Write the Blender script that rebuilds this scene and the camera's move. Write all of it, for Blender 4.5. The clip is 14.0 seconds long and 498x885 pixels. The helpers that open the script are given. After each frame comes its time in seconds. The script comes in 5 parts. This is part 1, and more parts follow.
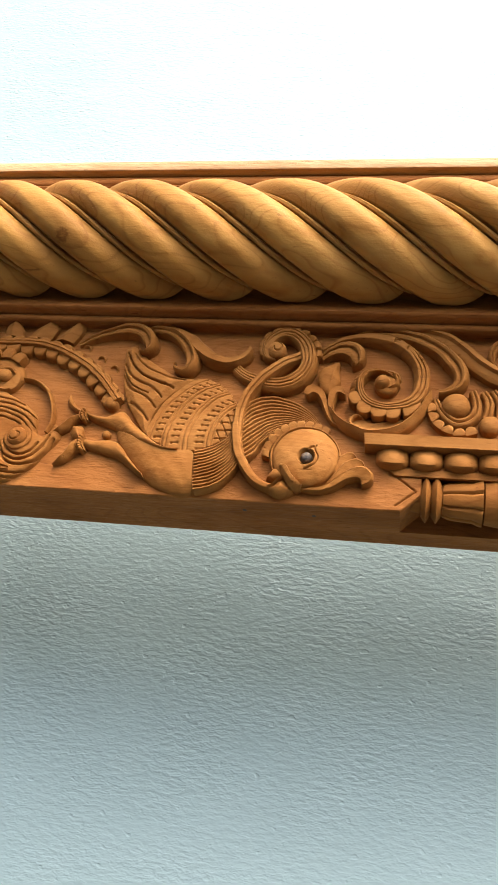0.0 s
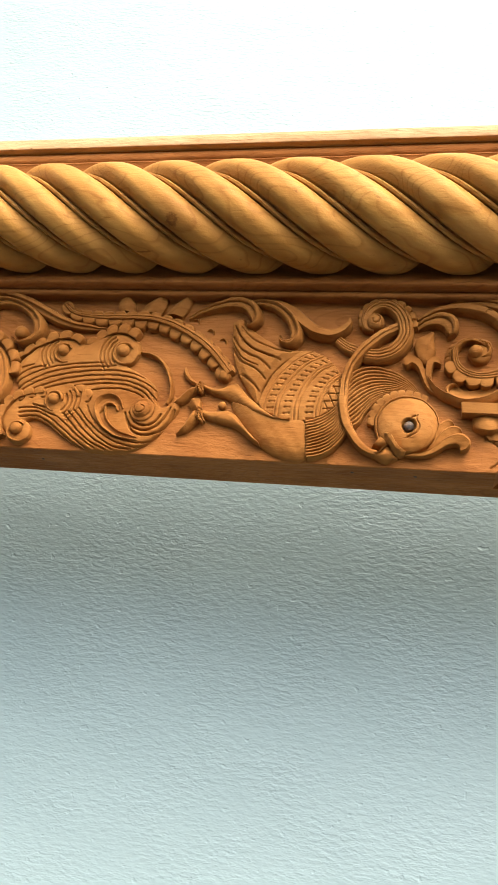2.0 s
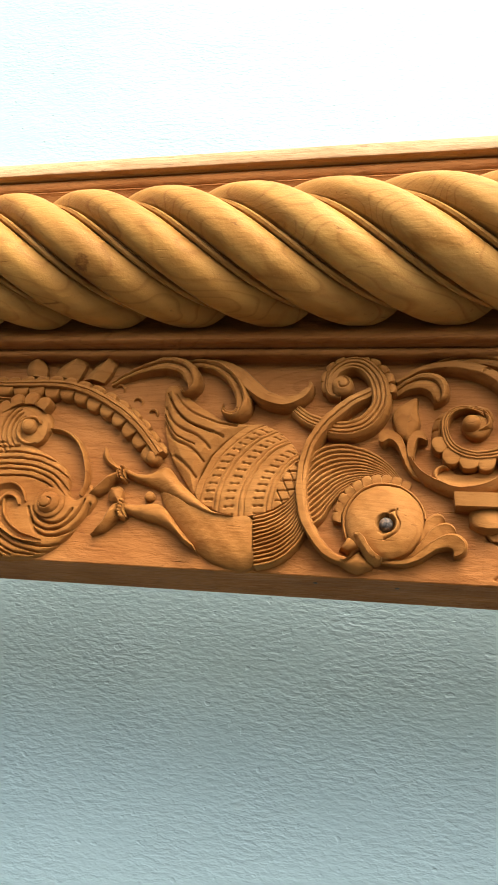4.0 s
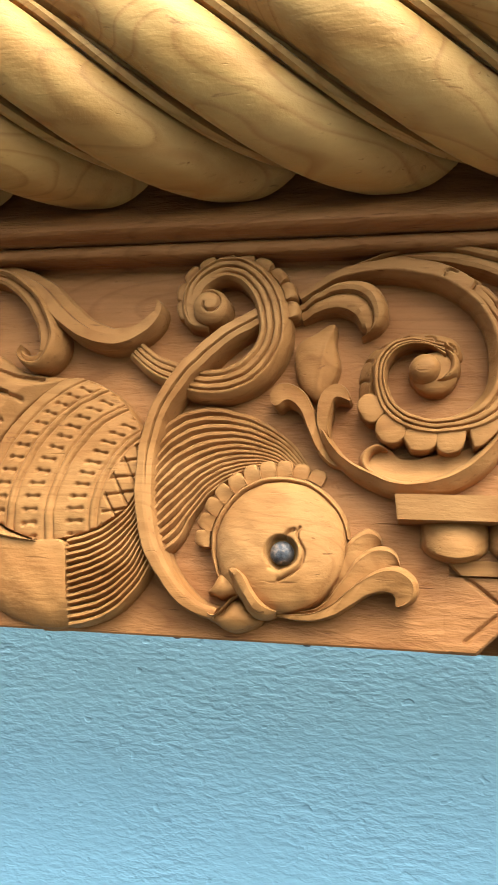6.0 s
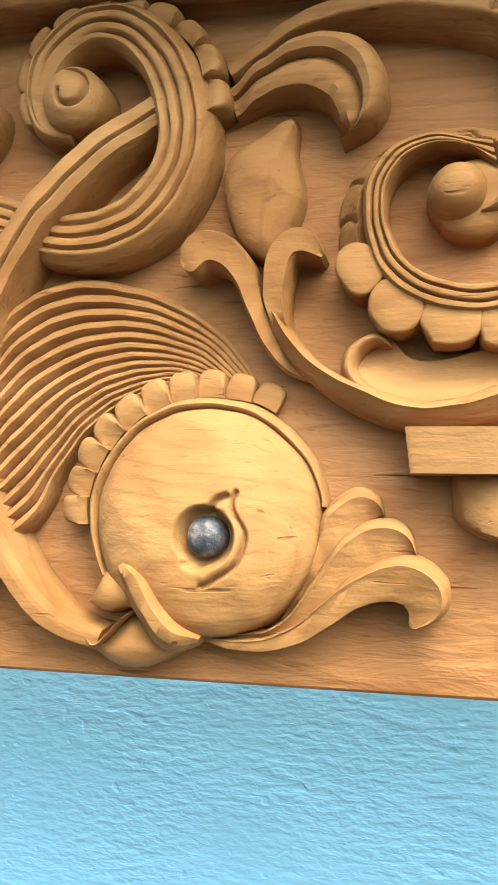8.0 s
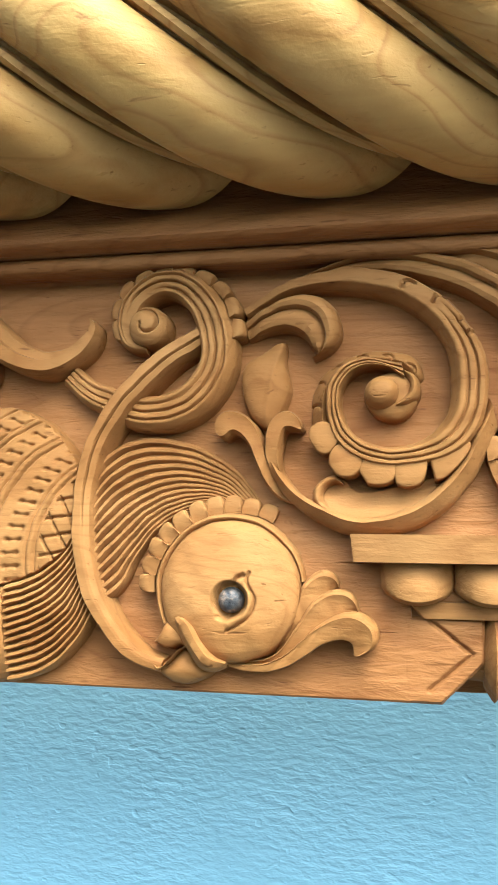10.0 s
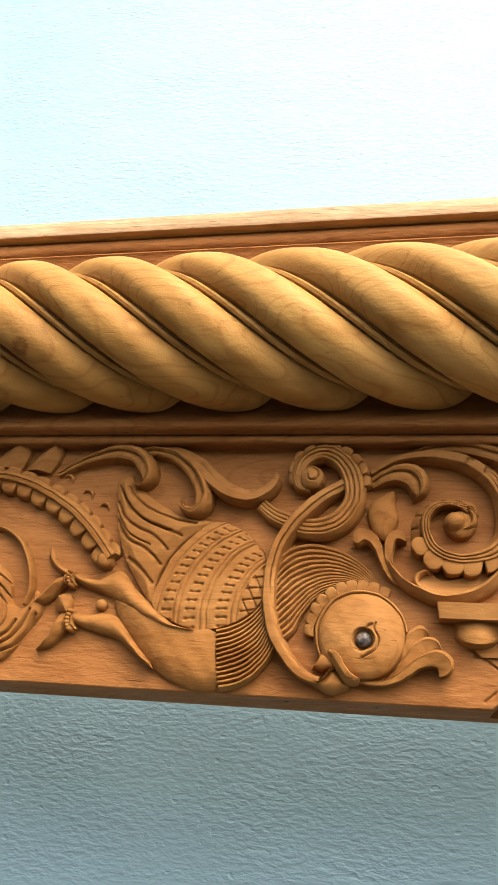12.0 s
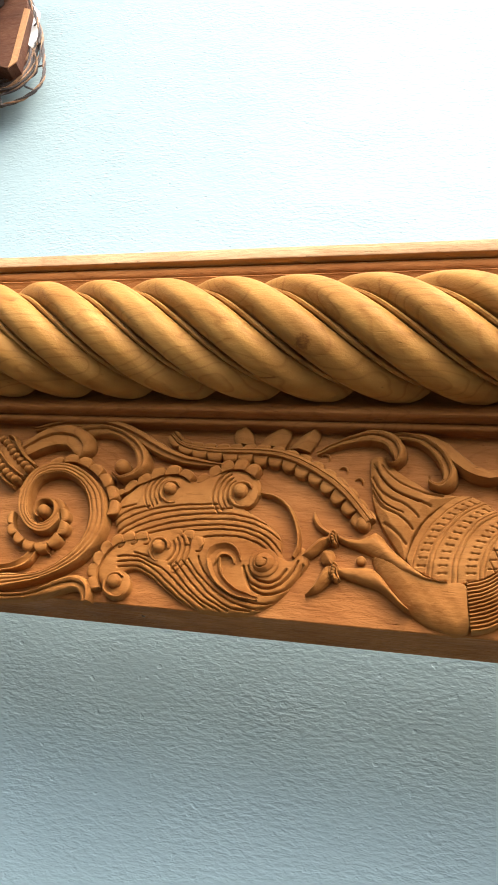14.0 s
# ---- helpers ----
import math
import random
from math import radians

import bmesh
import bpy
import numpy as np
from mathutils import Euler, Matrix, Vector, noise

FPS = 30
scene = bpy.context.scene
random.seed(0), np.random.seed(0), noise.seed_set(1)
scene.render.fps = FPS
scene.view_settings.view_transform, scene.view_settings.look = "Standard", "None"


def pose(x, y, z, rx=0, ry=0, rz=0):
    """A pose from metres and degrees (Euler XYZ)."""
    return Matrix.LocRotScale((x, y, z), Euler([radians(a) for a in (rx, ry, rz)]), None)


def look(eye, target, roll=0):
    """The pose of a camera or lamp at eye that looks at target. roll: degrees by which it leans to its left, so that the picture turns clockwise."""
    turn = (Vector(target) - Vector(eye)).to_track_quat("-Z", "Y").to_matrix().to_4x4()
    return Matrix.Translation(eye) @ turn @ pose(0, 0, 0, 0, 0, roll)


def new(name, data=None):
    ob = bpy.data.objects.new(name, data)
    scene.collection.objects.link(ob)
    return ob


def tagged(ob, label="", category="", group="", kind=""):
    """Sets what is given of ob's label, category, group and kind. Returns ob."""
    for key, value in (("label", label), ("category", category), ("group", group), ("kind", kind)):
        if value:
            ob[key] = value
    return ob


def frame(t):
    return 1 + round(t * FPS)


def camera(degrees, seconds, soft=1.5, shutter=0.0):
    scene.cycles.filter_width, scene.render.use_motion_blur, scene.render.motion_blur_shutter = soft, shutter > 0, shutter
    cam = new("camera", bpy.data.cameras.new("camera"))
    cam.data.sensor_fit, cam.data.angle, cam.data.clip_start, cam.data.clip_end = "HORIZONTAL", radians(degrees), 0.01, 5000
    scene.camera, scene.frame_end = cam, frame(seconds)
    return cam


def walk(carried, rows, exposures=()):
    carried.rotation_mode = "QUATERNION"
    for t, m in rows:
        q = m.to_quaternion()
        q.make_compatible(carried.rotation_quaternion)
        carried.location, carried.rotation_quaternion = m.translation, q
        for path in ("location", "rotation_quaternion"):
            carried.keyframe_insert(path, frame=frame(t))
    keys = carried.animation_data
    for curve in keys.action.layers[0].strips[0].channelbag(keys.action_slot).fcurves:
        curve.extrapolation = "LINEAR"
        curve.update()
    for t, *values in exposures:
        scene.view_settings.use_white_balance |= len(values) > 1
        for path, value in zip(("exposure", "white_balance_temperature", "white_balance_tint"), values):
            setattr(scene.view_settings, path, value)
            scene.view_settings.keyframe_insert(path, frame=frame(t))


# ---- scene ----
cam = camera(32.7, 14.0, soft=1.8)
PATH = [
    (0, (0.071, -0.462, 1.751), (-0.314, 1.244, 2.72), 9.3),
    (0.5, (0.049, -0.475, 1.76), (-0.405, 1.244, 2.676), 10.2),
    (1, (0.036, -0.495, 1.769), (-0.434, 1.239, 2.648), 10.1),
    (1.5, (0.034, -0.517, 1.769), (-0.43, 1.244, 2.595), 9.5),
    (2, (0.029, -0.549, 1.773), (-0.416, 1.27, 2.477), 7.8),
    (2.2, (0.029, -0.558, 1.775), (-0.418, 1.275, 2.437), 7.3),
    (4.3, (0.042, -0.397, 1.886), (-0.431, 1.38, 2.671), 7.1),
    (4.5, (0.043, -0.374, 1.905), (-0.423, 1.418, 2.662), 6.7),
    (5, (0.044, -0.341, 1.934), (-0.398, 1.484, 2.622), 5.6),
    (5.5, (0.043, -0.313, 1.953), (-0.386, 1.556, 2.523), 4.8),
    (6, (0.05, -0.267, 1.973), (-0.367, 1.636, 2.422), 3.4),
    (6.5, (0.045, -0.223, 1.99), (-0.399, 1.699, 2.319), 2.3),
    (7, (0.037, -0.173, 1.993), (-0.439, 1.756, 2.218), 1.7),
    (7.5, (0.041, -0.152, 2.0), (-0.429, 1.784, 2.175), 1.0),
    (7.7, (0.043, -0.15, 2.002), (-0.41, 1.793, 2.148), 1.1),
    (9.8, (0.06, -0.236, 2.014), (-0.362, 1.704, 2.259), 1.1),
    (10, (0.061, -0.248, 2.005), (-0.351, 1.683, 2.322), 1.3),
    (10.5, (0.061, -0.284, 1.986), (-0.336, 1.606, 2.506), 2.1),
    (11, (0.055, -0.326, 1.977), (-0.324, 1.528, 2.625), 2.9),
    (11.5, (0.043, -0.365, 1.953), (-0.347, 1.454, 2.688), 4.0),
    (12, (0.035, -0.411, 1.922), (-0.375, 1.379, 2.715), 5.1),
    (12.5, (0.016, -0.447, 1.897), (-0.399, 1.323, 2.73), 6.0),
    (13, (-0.003, -0.469, 1.868), (-0.482, 1.261, 2.75), 8.4),
    (13.5, (-0.023, -0.471, 1.848), (-0.576, 1.239, 2.725), 10.0),
    (14, (-0.043, -0.486, 1.836), (-0.636, 1.204, 2.725), 10.7),
]
EXPOSURES = [(0.0, 2.12, 6350, 8), (2.2, 2.19, 6550, 7), (4.3, 2.21, 6150, 3), (5.0, 2.24, 5550, 0), (5.5, 2.34, 5200, -2), (6.0, 2.64, 4750, -9), (6.6, 2.8, 4550, -14), (7.7, 2.88, 4450, -15), (9.8, 2.79, 4450, -13), (10.5, 2.62, 4500, -11), (11.0, 2.28, 4600, -6), (11.5, 2.21, 5200, 0), (12.0, 2.08, 5800, 2), (12.6, 2.07, 6100, 6), (14.0, 2.11, 6100, 8)]
walk(cam, [(t, look(eye, target, roll)) for t, eye, target, roll in PATH], EXPOSURES)

# ---- light: a bright hazy sky high above, to the right and in front of the wall ----
SUN_ELEVATION, SUN_TURN = 55.0, 36.0  # degrees; turned to the right of straight ahead of the wall
world = bpy.data.worlds.new("world")
scene.world = world
world.use_nodes = True
sky = world.node_tree.nodes.new("ShaderNodeTexSky")
sky.sky_type, sky.sun_disc = "NISHITA", False
sky.air_density, sky.dust_density, sky.ozone_density = 0.7, 7.0, 0.4
sky.sun_elevation, sky.sun_rotation = radians(SUN_ELEVATION), radians(180 - SUN_TURN)
world.node_tree.links.new(sky.outputs[0], world.node_tree.nodes["Background"].inputs[0])
world.node_tree.nodes["Background"].inputs[1].default_value = 0.15
sun = new("sun", bpy.data.lights.new("sun", "SUN"))
sun.data.energy, sun.data.angle, sun.data.color = 0.9, radians(74), (1.0, 0.95, 0.88)
e, a = radians(SUN_ELEVATION), radians(SUN_TURN)
sun.matrix_world = look((math.sin(a) * math.cos(e) * 5, -math.cos(a) * math.cos(e) * 5, 2 + math.sin(e) * 5), (0, 0, 2))


# ---- materials ----
def material(name):
    m = bpy.data.materials.new(name)
    m.use_nodes = True
    return m, m.node_tree.nodes, m.node_tree.links, m.node_tree.nodes["Principled BSDF"]


def mapped(nodes, links, scale, turn=(0, 0, 0)):
    """World-sized coordinates, stretched by scale."""
    at = nodes.new("ShaderNodeTexCoord")
    m = nodes.new("ShaderNodeMapping")
    m.inputs["Scale"].default_value = scale
    m.inputs["Rotation"].default_value = [radians(v) for v in turn]
    links.new(at.outputs["Object"], m.inputs["Vector"])
    return m.outputs["Vector"]


def noise_tex(nodes, links, vector, scale, detail=3.0, rough=0.55, distort=0.0):
    n = nodes.new("ShaderNodeTexNoise")
    n.inputs["Scale"].default_value, n.inputs["Detail"].default_value = scale, detail
    n.inputs["Roughness"].default_value, n.inputs["Distortion"].default_value = rough, distort
    links.new(vector, n.inputs["Vector"])
    return n.outputs["Fac"]


def ramp(nodes, links, fac, stops):
    r = nodes.new("ShaderNodeValToRGB")
    while len(r.color_ramp.elements) < len(stops):
        r.color_ramp.elements.new(0.5)
    for el, (at, c) in zip(r.color_ramp.elements, stops):
        el.position, el.color = at, (*c, 1)
    links.new(fac, r.inputs["Fac"])
    return r.outputs["Color"]


def mix(nodes, links, kind, fac, a, b):
    m = nodes.new("ShaderNodeMixRGB")
    m.blend_type = kind
    for sock, v in zip(m.inputs, (fac, a, b)):
        if isinstance(v, (int, float)):
            sock.default_value = v
        elif isinstance(v, tuple):
            sock.default_value = (*v, 1)
        else:
            links.new(v, sock)
    return m.outputs["Color"]


def bump(nodes, links, layers):
    """Relief from (height, metres) layers, chained."""
    last = None
    for fac, depth in layers:
        b = nodes.new("ShaderNodeBump")
        b.inputs["Distance"].default_value, b.inputs["Strength"].default_value = depth, 1.0
        links.new(fac, b.inputs["Height"])
        if last:
            links.new(last, b.inputs["Normal"])
        last = b.outputs["Normal"]
    return last


def wood(name, dark, mid, light, rough, fibre=1.0, figure=0.35, knot=None, chips=0.0, sheen=0.14):
    """Hand-worked hardwood with its grain along x: wide bands, growth lines, fine fibres, short dark pores and worn patches."""
    m, nodes, links, bsdf = material(name)
    rings = noise_tex(nodes, links, mapped(nodes, links, (5.0, 26, 26)), 1.0, 4.0, 0.55, 0.8)
    growth = noise_tex(nodes, links, mapped(nodes, links, (6.5, 20, 20)), 1.0, 1.5, 0.4, 0.4)
    fibres = noise_tex(nodes, links, mapped(nodes, links, (22, 420, 420)), 1.0, 3.0, 0.65)
    pores = noise_tex(nodes, links, mapped(nodes, links, (110, 900, 900)), 1.0, 2.0, 0.5)
    patches = noise_tex(nodes, links, mapped(nodes, links, (22, 30, 30)), 1.0, 3.0, 0.6)
    tooling = noise_tex(nodes, links, mapped(nodes, links, (170, 230, 230)), 1.0, 4.0, 0.6)
    times = nodes.new("ShaderNodeMath")
    times.operation, times.inputs[1].default_value = "MULTIPLY", 17.0
    links.new(growth, times.inputs[0])
    turns = nodes.new("ShaderNodeMath")
    turns.operation = "FRACT"
    links.new(times.outputs[0], turns.inputs[0])
    col = ramp(nodes, links, rings, [(0.28, dark), (0.5, mid), (0.72, light)])
    col = mix(nodes, links, "MULTIPLY", figure, col, ramp(nodes, links, turns.outputs[0], [(0.0, (0.96, 0.95, 0.93)), (0.72, (1, 1, 1)), (0.92, (0.62, 0.5, 0.4)), (1.0, (0.95, 0.94, 0.92))]))
    col = mix(nodes, links, "MULTIPLY", 0.4 * fibre, col, ramp(nodes, links, fibres, [(0.3, (0.72, 0.66, 0.6)), (0.62, (1.05, 1.05, 1.05))]))
    col = mix(nodes, links, "MULTIPLY", 0.7 * fibre, col, ramp(nodes, links, pores, [(0.25, (0.45, 0.36, 0.28)), (0.33, (1, 1, 1))]))
    col = mix(nodes, links, "MULTIPLY", 0.8, col, ramp(nodes, links, patches, [(0.3, (0.84, 0.78, 0.72)), (0.65, (1.08, 1.08, 1.06))]))
    cuts = noise_tex(nodes, links, mapped(nodes, links, (75, 330, 330), (0, 4, 0)), 1.0, 3.0, 0.6, 0.6)
    if chips:
        col = mix(nodes, links, "MULTIPLY", 0.8, col, ramp(nodes, links, cuts, [(0.24, (0.42, 0.32, 0.25)), (0.32, (1, 1, 1))]))
    # sparse checks along the grain, and the shallow facets that a gouge leaves
    checks = noise_tex(nodes, links, mapped(nodes, links, (48, 620, 620), (0, 2, 0)), 1.0, 1.5, 0.45, 0.3)
    checks = ramp(nodes, links, checks, [(0.22, (0, 0, 0)), (0.29, (1, 1, 1))])
    col = mix(nodes, links, "MULTIPLY", 0.7 * fibre, col, mix(nodes, links, "MIX", checks, (0.4, 0.27, 0.2), (1, 1, 1)))
    facets = nodes.new("ShaderNodeTexVoronoi")
    facets.feature, facets.inputs["Scale"].default_value = "F1", 1.0
    links.new(mapped(nodes, links, (130, 190, 190), (0, 21, 0)), facets.inputs["Vector"])
    if knot:
        at, far = nodes.new("ShaderNodeTexCoord"), nodes.new("ShaderNodeVectorMath")
        far.operation, far.inputs[1].default_value = "DISTANCE", knot
        links.new(at.outputs["Object"], far.inputs[0])
        wide = nodes.new("ShaderNodeMath")
        wide.operation, wide.inputs[1].default_value = "MULTIPLY", 30.0
        links.new(far.outputs["Value"], wide.inputs[0])
        rough_far = mix(nodes, links, "ADD", 0.16, wide.outputs[0], noise_tex(nodes, links, at.outputs["Object"], 700.0))
        spot = ramp(nodes, links, rough_far, [(0.12, (0.6, 0.5, 0.43)), (0.17, (0.36, 0.27, 0.21)), (0.2, (0.36, 0.27, 0.21)), (0.26, (0.72, 0.66, 0.62)), (0.42, (0.76, 0.73, 0.71)), (0.85, (1, 1, 1))])
        col = mix(nodes, links, "MULTIPLY", 0.95, col, spot)
    links.new(col, bsdf.inputs["Base Color"])
    links.new(ramp(nodes, links, patches, [(0.3, (rough + 0.12,) * 3), (0.7, (rough - 0.06,) * 3)]), bsdf.inputs["Roughness"])
    bsdf.inputs["Specular IOR Level"].default_value = sheen
    links.new(bump(nodes, links, [(fibres, 0.0002 * fibre), (pores, 0.00015 * fibre), (tooling, 0.0003), (checks, 0.0003 * fibre), (facets.outputs["Distance"], 0.00035 * fibre), (cuts, chips), (patches, 1.6 * chips)]), bsdf.inputs["Normal"])
    return m


WOOD = wood("carved_wood", (0.179, 0.0670, 0.0143), (0.232, 0.0955, 0.0220), (0.276, 0.1215, 0.0322), 0.64, 0.6, 0.4, chips=0.0003, sheen=0.05)
GROUND_WOOD = wood("chiselled_wood", (0.176, 0.0632, 0.0145), (0.232, 0.0906, 0.0225), (0.272, 0.1138, 0.0327), 0.62, 0.95, 0.4, chips=0.0008, sheen=0.06)
ROPE_WOOD = wood("rope_wood", (0.240, 0.107, 0.0220), (0.302, 0.149, 0.0340), (0.347, 0.184, 0.0500), 0.54, 0.35, 0.55, (-0.1691, -0.0619, 2.1311), 0.0002, 0.07)
PALE_WOOD = wood("pale_wood", (0.28, 0.165, 0.075), (0.34, 0.21, 0.10), (0.39, 0.255, 0.13), 0.75, 1.2, 0.3, chips=0.0006, sheen=0.2)


def wall_paint():
    """Pale blue rolled emulsion on plaster: short stretched stipple, soft waves, faint dirt."""
    m, nodes, links, bsdf = material("blue_wall_paint")
    stipple = noise_tex(nodes, links, mapped(nodes, links, (145, 145, 360), (0, 7, 0)), 1.0, 2.5, 0.5, 0.25)
    stipple = mix(nodes, links, "MULTIPLY", 1.0, stipple, ramp(nodes, links, noise_tex(nodes, links, mapped(nodes, links, (16, 16, 22)), 1.0, 2.0, 0.5), [(0.3, (0.4, 0.4, 0.4)), (0.7, (1, 1, 1))]))
    fine = noise_tex(nodes, links, mapped(nodes, links, (330, 330, 520), (0, 9, 0)), 1.0, 2.0, 0.5)
    waves = noise_tex(nodes, links, mapped(nodes, links, (9, 9, 13)), 1.0, 3.0, 0.5)
    dirt = noise_tex(nodes, links, mapped(nodes, links, (2.2, 2.2, 2.2)), 1.0, 4.0, 0.6)
    pits = noise_tex(nodes, links, mapped(nodes, links, (140, 140, 170)), 1.0, 1.0, 0.4)
    dents = ramp(nodes, links, noise_tex(nodes, links, mapped(nodes, links, (170, 170, 230)), 1.0, 0.0, 0.4), [(0.12, (0, 0, 0)), (0.22, (1, 1, 1))])
    col = ramp(nodes, links, dirt, [(0.3, (0.222, 0.298, 0.301)), (0.7, (0.243, 0.321, 0.324))])
    col = mix(nodes, links, "MULTIPLY", 0.5, col, ramp(nodes, links, pits, [(0.13, (0.6, 0.6, 0.6)), (0.18, (1, 1, 1))]))
    links.new(col, bsdf.inputs["Base Color"])
    bsdf.inputs["Roughness"].default_value = 0.55
    bsdf.inputs["Specular IOR Level"].default_value = 0.3
    links.new(bump(nodes, links, [(stipple, 0.0012), (dents, 0.0003), (fine, 0.0001), (waves, 0.0025)]), bsdf.inputs["Normal"])
    return m


WALL = wall_paint()


# ---- mesh helpers; carved shapes are laid out in millimetres: u along the beam, v up from its lower edge, h out of the board ----
Z0 = 1.972


def put(u, v, h):
    return (u / 1000, -h / 1000, Z0 + v / 1000)


def mesh(name, verts, faces, mat, smooth=True):
    me = bpy.data.meshes.new(name)
    me.from_pydata([tuple(v) for v in verts], [], faces)
    me.materials.append(mat)
    bm = bmesh.new()
    bm.from_mesh(me)
    bmesh.ops.remove_doubles(bm, verts=bm.verts, dist=1e-6)
    bmesh.ops.recalc_face_normals(bm, faces=bm.faces)
    bm.to_mesh(me)
    bm.free()
    if smooth:
        me.polygons.foreach_set("use_smooth", [True] * len(me.polygons))
        me.set_sharp_from_angle(angle=radians(42))
    return me


def part(name, me, parent, label=""):
    ob = new(name, me)
    ob.parent = parent
    return tagged(ob, label)


def extrude_profile(name, profile, x0, x1, mat, steps=1):
    """A closed (y, z) outline drawn out along x."""
    n, verts, faces = len(profile), [], []
    for i in range(steps + 1):
        x = x0 + (x1 - x0) * i / steps
        verts += [(x, y, z) for y, z in profile]
    for i in range(steps):
        for j in range(n):
            k = (j + 1) % n
            faces.append((i * n + j, i * n + k, (i + 1) * n + k, (i + 1) * n + j))
    faces += [tuple(range(n)), tuple(range(steps * n, steps * n + n))]
    return mesh(name, verts, faces, mat)


def arc(cy, cz, r, a0, a1, n=8):
    return [(cy + r * math.cos(radians(a0 + (a1 - a0) * i / n)), cz + r * math.sin(radians(a0 + (a1 - a0) * i / n))) for i in range(n + 1)]


def box(x0, x1, y0, y1, z0, z1):
    v = [(x, y, z) for x in (x0, x1) for y in (y0, y1) for z in (z0, z1)]
    f = [(0, 1, 3, 2), (4, 6, 7, 5), (0, 4, 5, 1), (2, 3, 7, 6), (0, 2, 6, 4), (1, 5, 7, 3)]
    return v, f


# ---- setting ----
WALL_Y, X0, X1 = 0.203, -0.80, 0.45
wall = tagged(new("wall_back", mesh("wall_back", *box(-4, 4, WALL_Y, WALL_Y + 0.2, 0, 3.6), WALL, False)), "pale blue rolled emulsion wall with a fine stippled texture", "wall", kind="structure")
concrete, nodes, links, bsdf = material("grey_cement")
grain = noise_tex(nodes, links, mapped(nodes, links, (6, 6, 6)), 1.0, 6.0, 0.6)
links.new(ramp(nodes, links, grain, [(0.3, (0.05, 0.045, 0.04)), (0.7, (0.075, 0.068, 0.06))]), bsdf.inputs["Base Color"])
bsdf.inputs["Roughness"].default_value = 0.85
tagged(new("ground", mesh("ground", *box(-30, 30, -30, 30, -0.2, 0.0), concrete, False)), "dark grey cement floor in front of the wall", "ground", kind="structure")
# unseen wall added opposite the beam; its height cuts off the lowest sky light
blocker_mat, nodes, links, bsdf = material("blocker_plaster")
stain = noise_tex(nodes, links, mapped(nodes, links, (1.5, 1.5, 0.8)), 1.0, 6.0, 0.6)
links.new(ramp(nodes, links, stain, [(0.3, (0.26, 0.24, 0.21)), (0.7, (0.34, 0.32, 0.28))]), bsdf.inputs["Base Color"])
bsdf.inputs["Roughness"].default_value = 0.9
tagged(new("low_sky_blocker", mesh("low_sky_blocker", *box(-30, 30, -3.3, -3.1, 0.0, 2.2), blocker_mat, False)), "unseen grey plaster wall added to block the low sky light", "wall", kind="structure")


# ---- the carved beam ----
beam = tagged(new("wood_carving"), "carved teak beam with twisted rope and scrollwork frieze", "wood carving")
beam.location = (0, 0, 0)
# under the top strip: a groove, a fat bead, a fine line and a plain band down to the rope
board_profile = [(0.0, Z0 + 0.0006), (0.0006, Z0), (0.0495, Z0)] + [(0.0495, 2.2204), (-0.0300, 2.2204), (-0.0298, 2.2198)] + arc(-0.0268, 2.2148, 0.0056, 118, 250, 12) + [(-0.0288, 2.2095), (-0.0314, 2.2097), (-0.0320, 2.2086), (-0.0308, 2.2072), (-0.0302, 2.1940), (-0.024, 2.190), (-0.012, 2.190), (-0.012, 2.1240)]
# under the rope: a sloping nose, a deep groove and a fine bead over the frieze
board_profile += [(-0.0128, 2.1200), (-0.0148, 2.1150), (-0.0168, 2.1118), (-0.0184, 2.1090), (-0.0195, 2.1066), (-0.0197, 2.1052), (-0.0188, 2.1042), (-0.0165, 2.1038), (-0.0070, 2.1038), (-0.0066, 2.1034)] + arc(-0.0094, 2.1014, 0.0024, 60, 265, 9) + [(-0.0060, 2.0990), (-0.0010, 2.0994), (0.0, 2.0984)]
NOTCH = 0.0560
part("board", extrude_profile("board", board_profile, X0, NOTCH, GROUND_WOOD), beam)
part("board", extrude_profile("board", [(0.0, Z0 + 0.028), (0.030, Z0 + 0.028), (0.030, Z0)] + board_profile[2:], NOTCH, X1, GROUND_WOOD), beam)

# top strip in a paler wood colour than the board below
part("top_strip", extrude_profile("top_strip", [(0.0495, 2.2204), (0.0495, 2.2330), (-0.0324, 2.2330), (-0.0336, 2.2324), (-0.0370, 2.2214), (-0.0366, 2.2204)], X0, X1, PALE_WOOD), beam, "pale top edge of the moulding")

# rope: strands wound round a core, with a narrow raised strip between each two
ROPE_Y, ROPE_Z, ROPE_R, LEAD, PITCH, TIP = -0.0290, 2.1557, 0.0430, 0.265, 0.0515, 0.0119


# the carver set the strands a little closer towards the left
SPACING = ((-18, -9, -7, -6, -5, -4, -3, -2, -1, 14), (-16.5, -8.42, -6.62, -5.72, -4.84, -3.88, -2.93, -1.97, -1.0, 14))


def rope_section(w):
    """Radius over the width of one strand and the strip beside it, w from 0 to 1."""
    if w < 0.79:
        s = (w / 0.79) * 2 - 1
        return ROPE_R - 0.0086 * abs(s) ** (3.6 if s < 0 else 2.4)
    return ROPE_R - float(np.interp(w, (0.79, 0.802, 0.824, 0.838, 0.885, 0.932, 0.946, 0.972, 1.0), (0.0086, 0.0126, 0.0126, 0.0086, 0.0077, 0.0086, 0.0136, 0.0142, 0.0086)))


SECTION = [k / 24 * 0.79 for k in range(25)] + [0.802, 0.824, 0.838, 0.86, 0.885, 0.91, 0.932, 0.946, 0.972, 1.0]


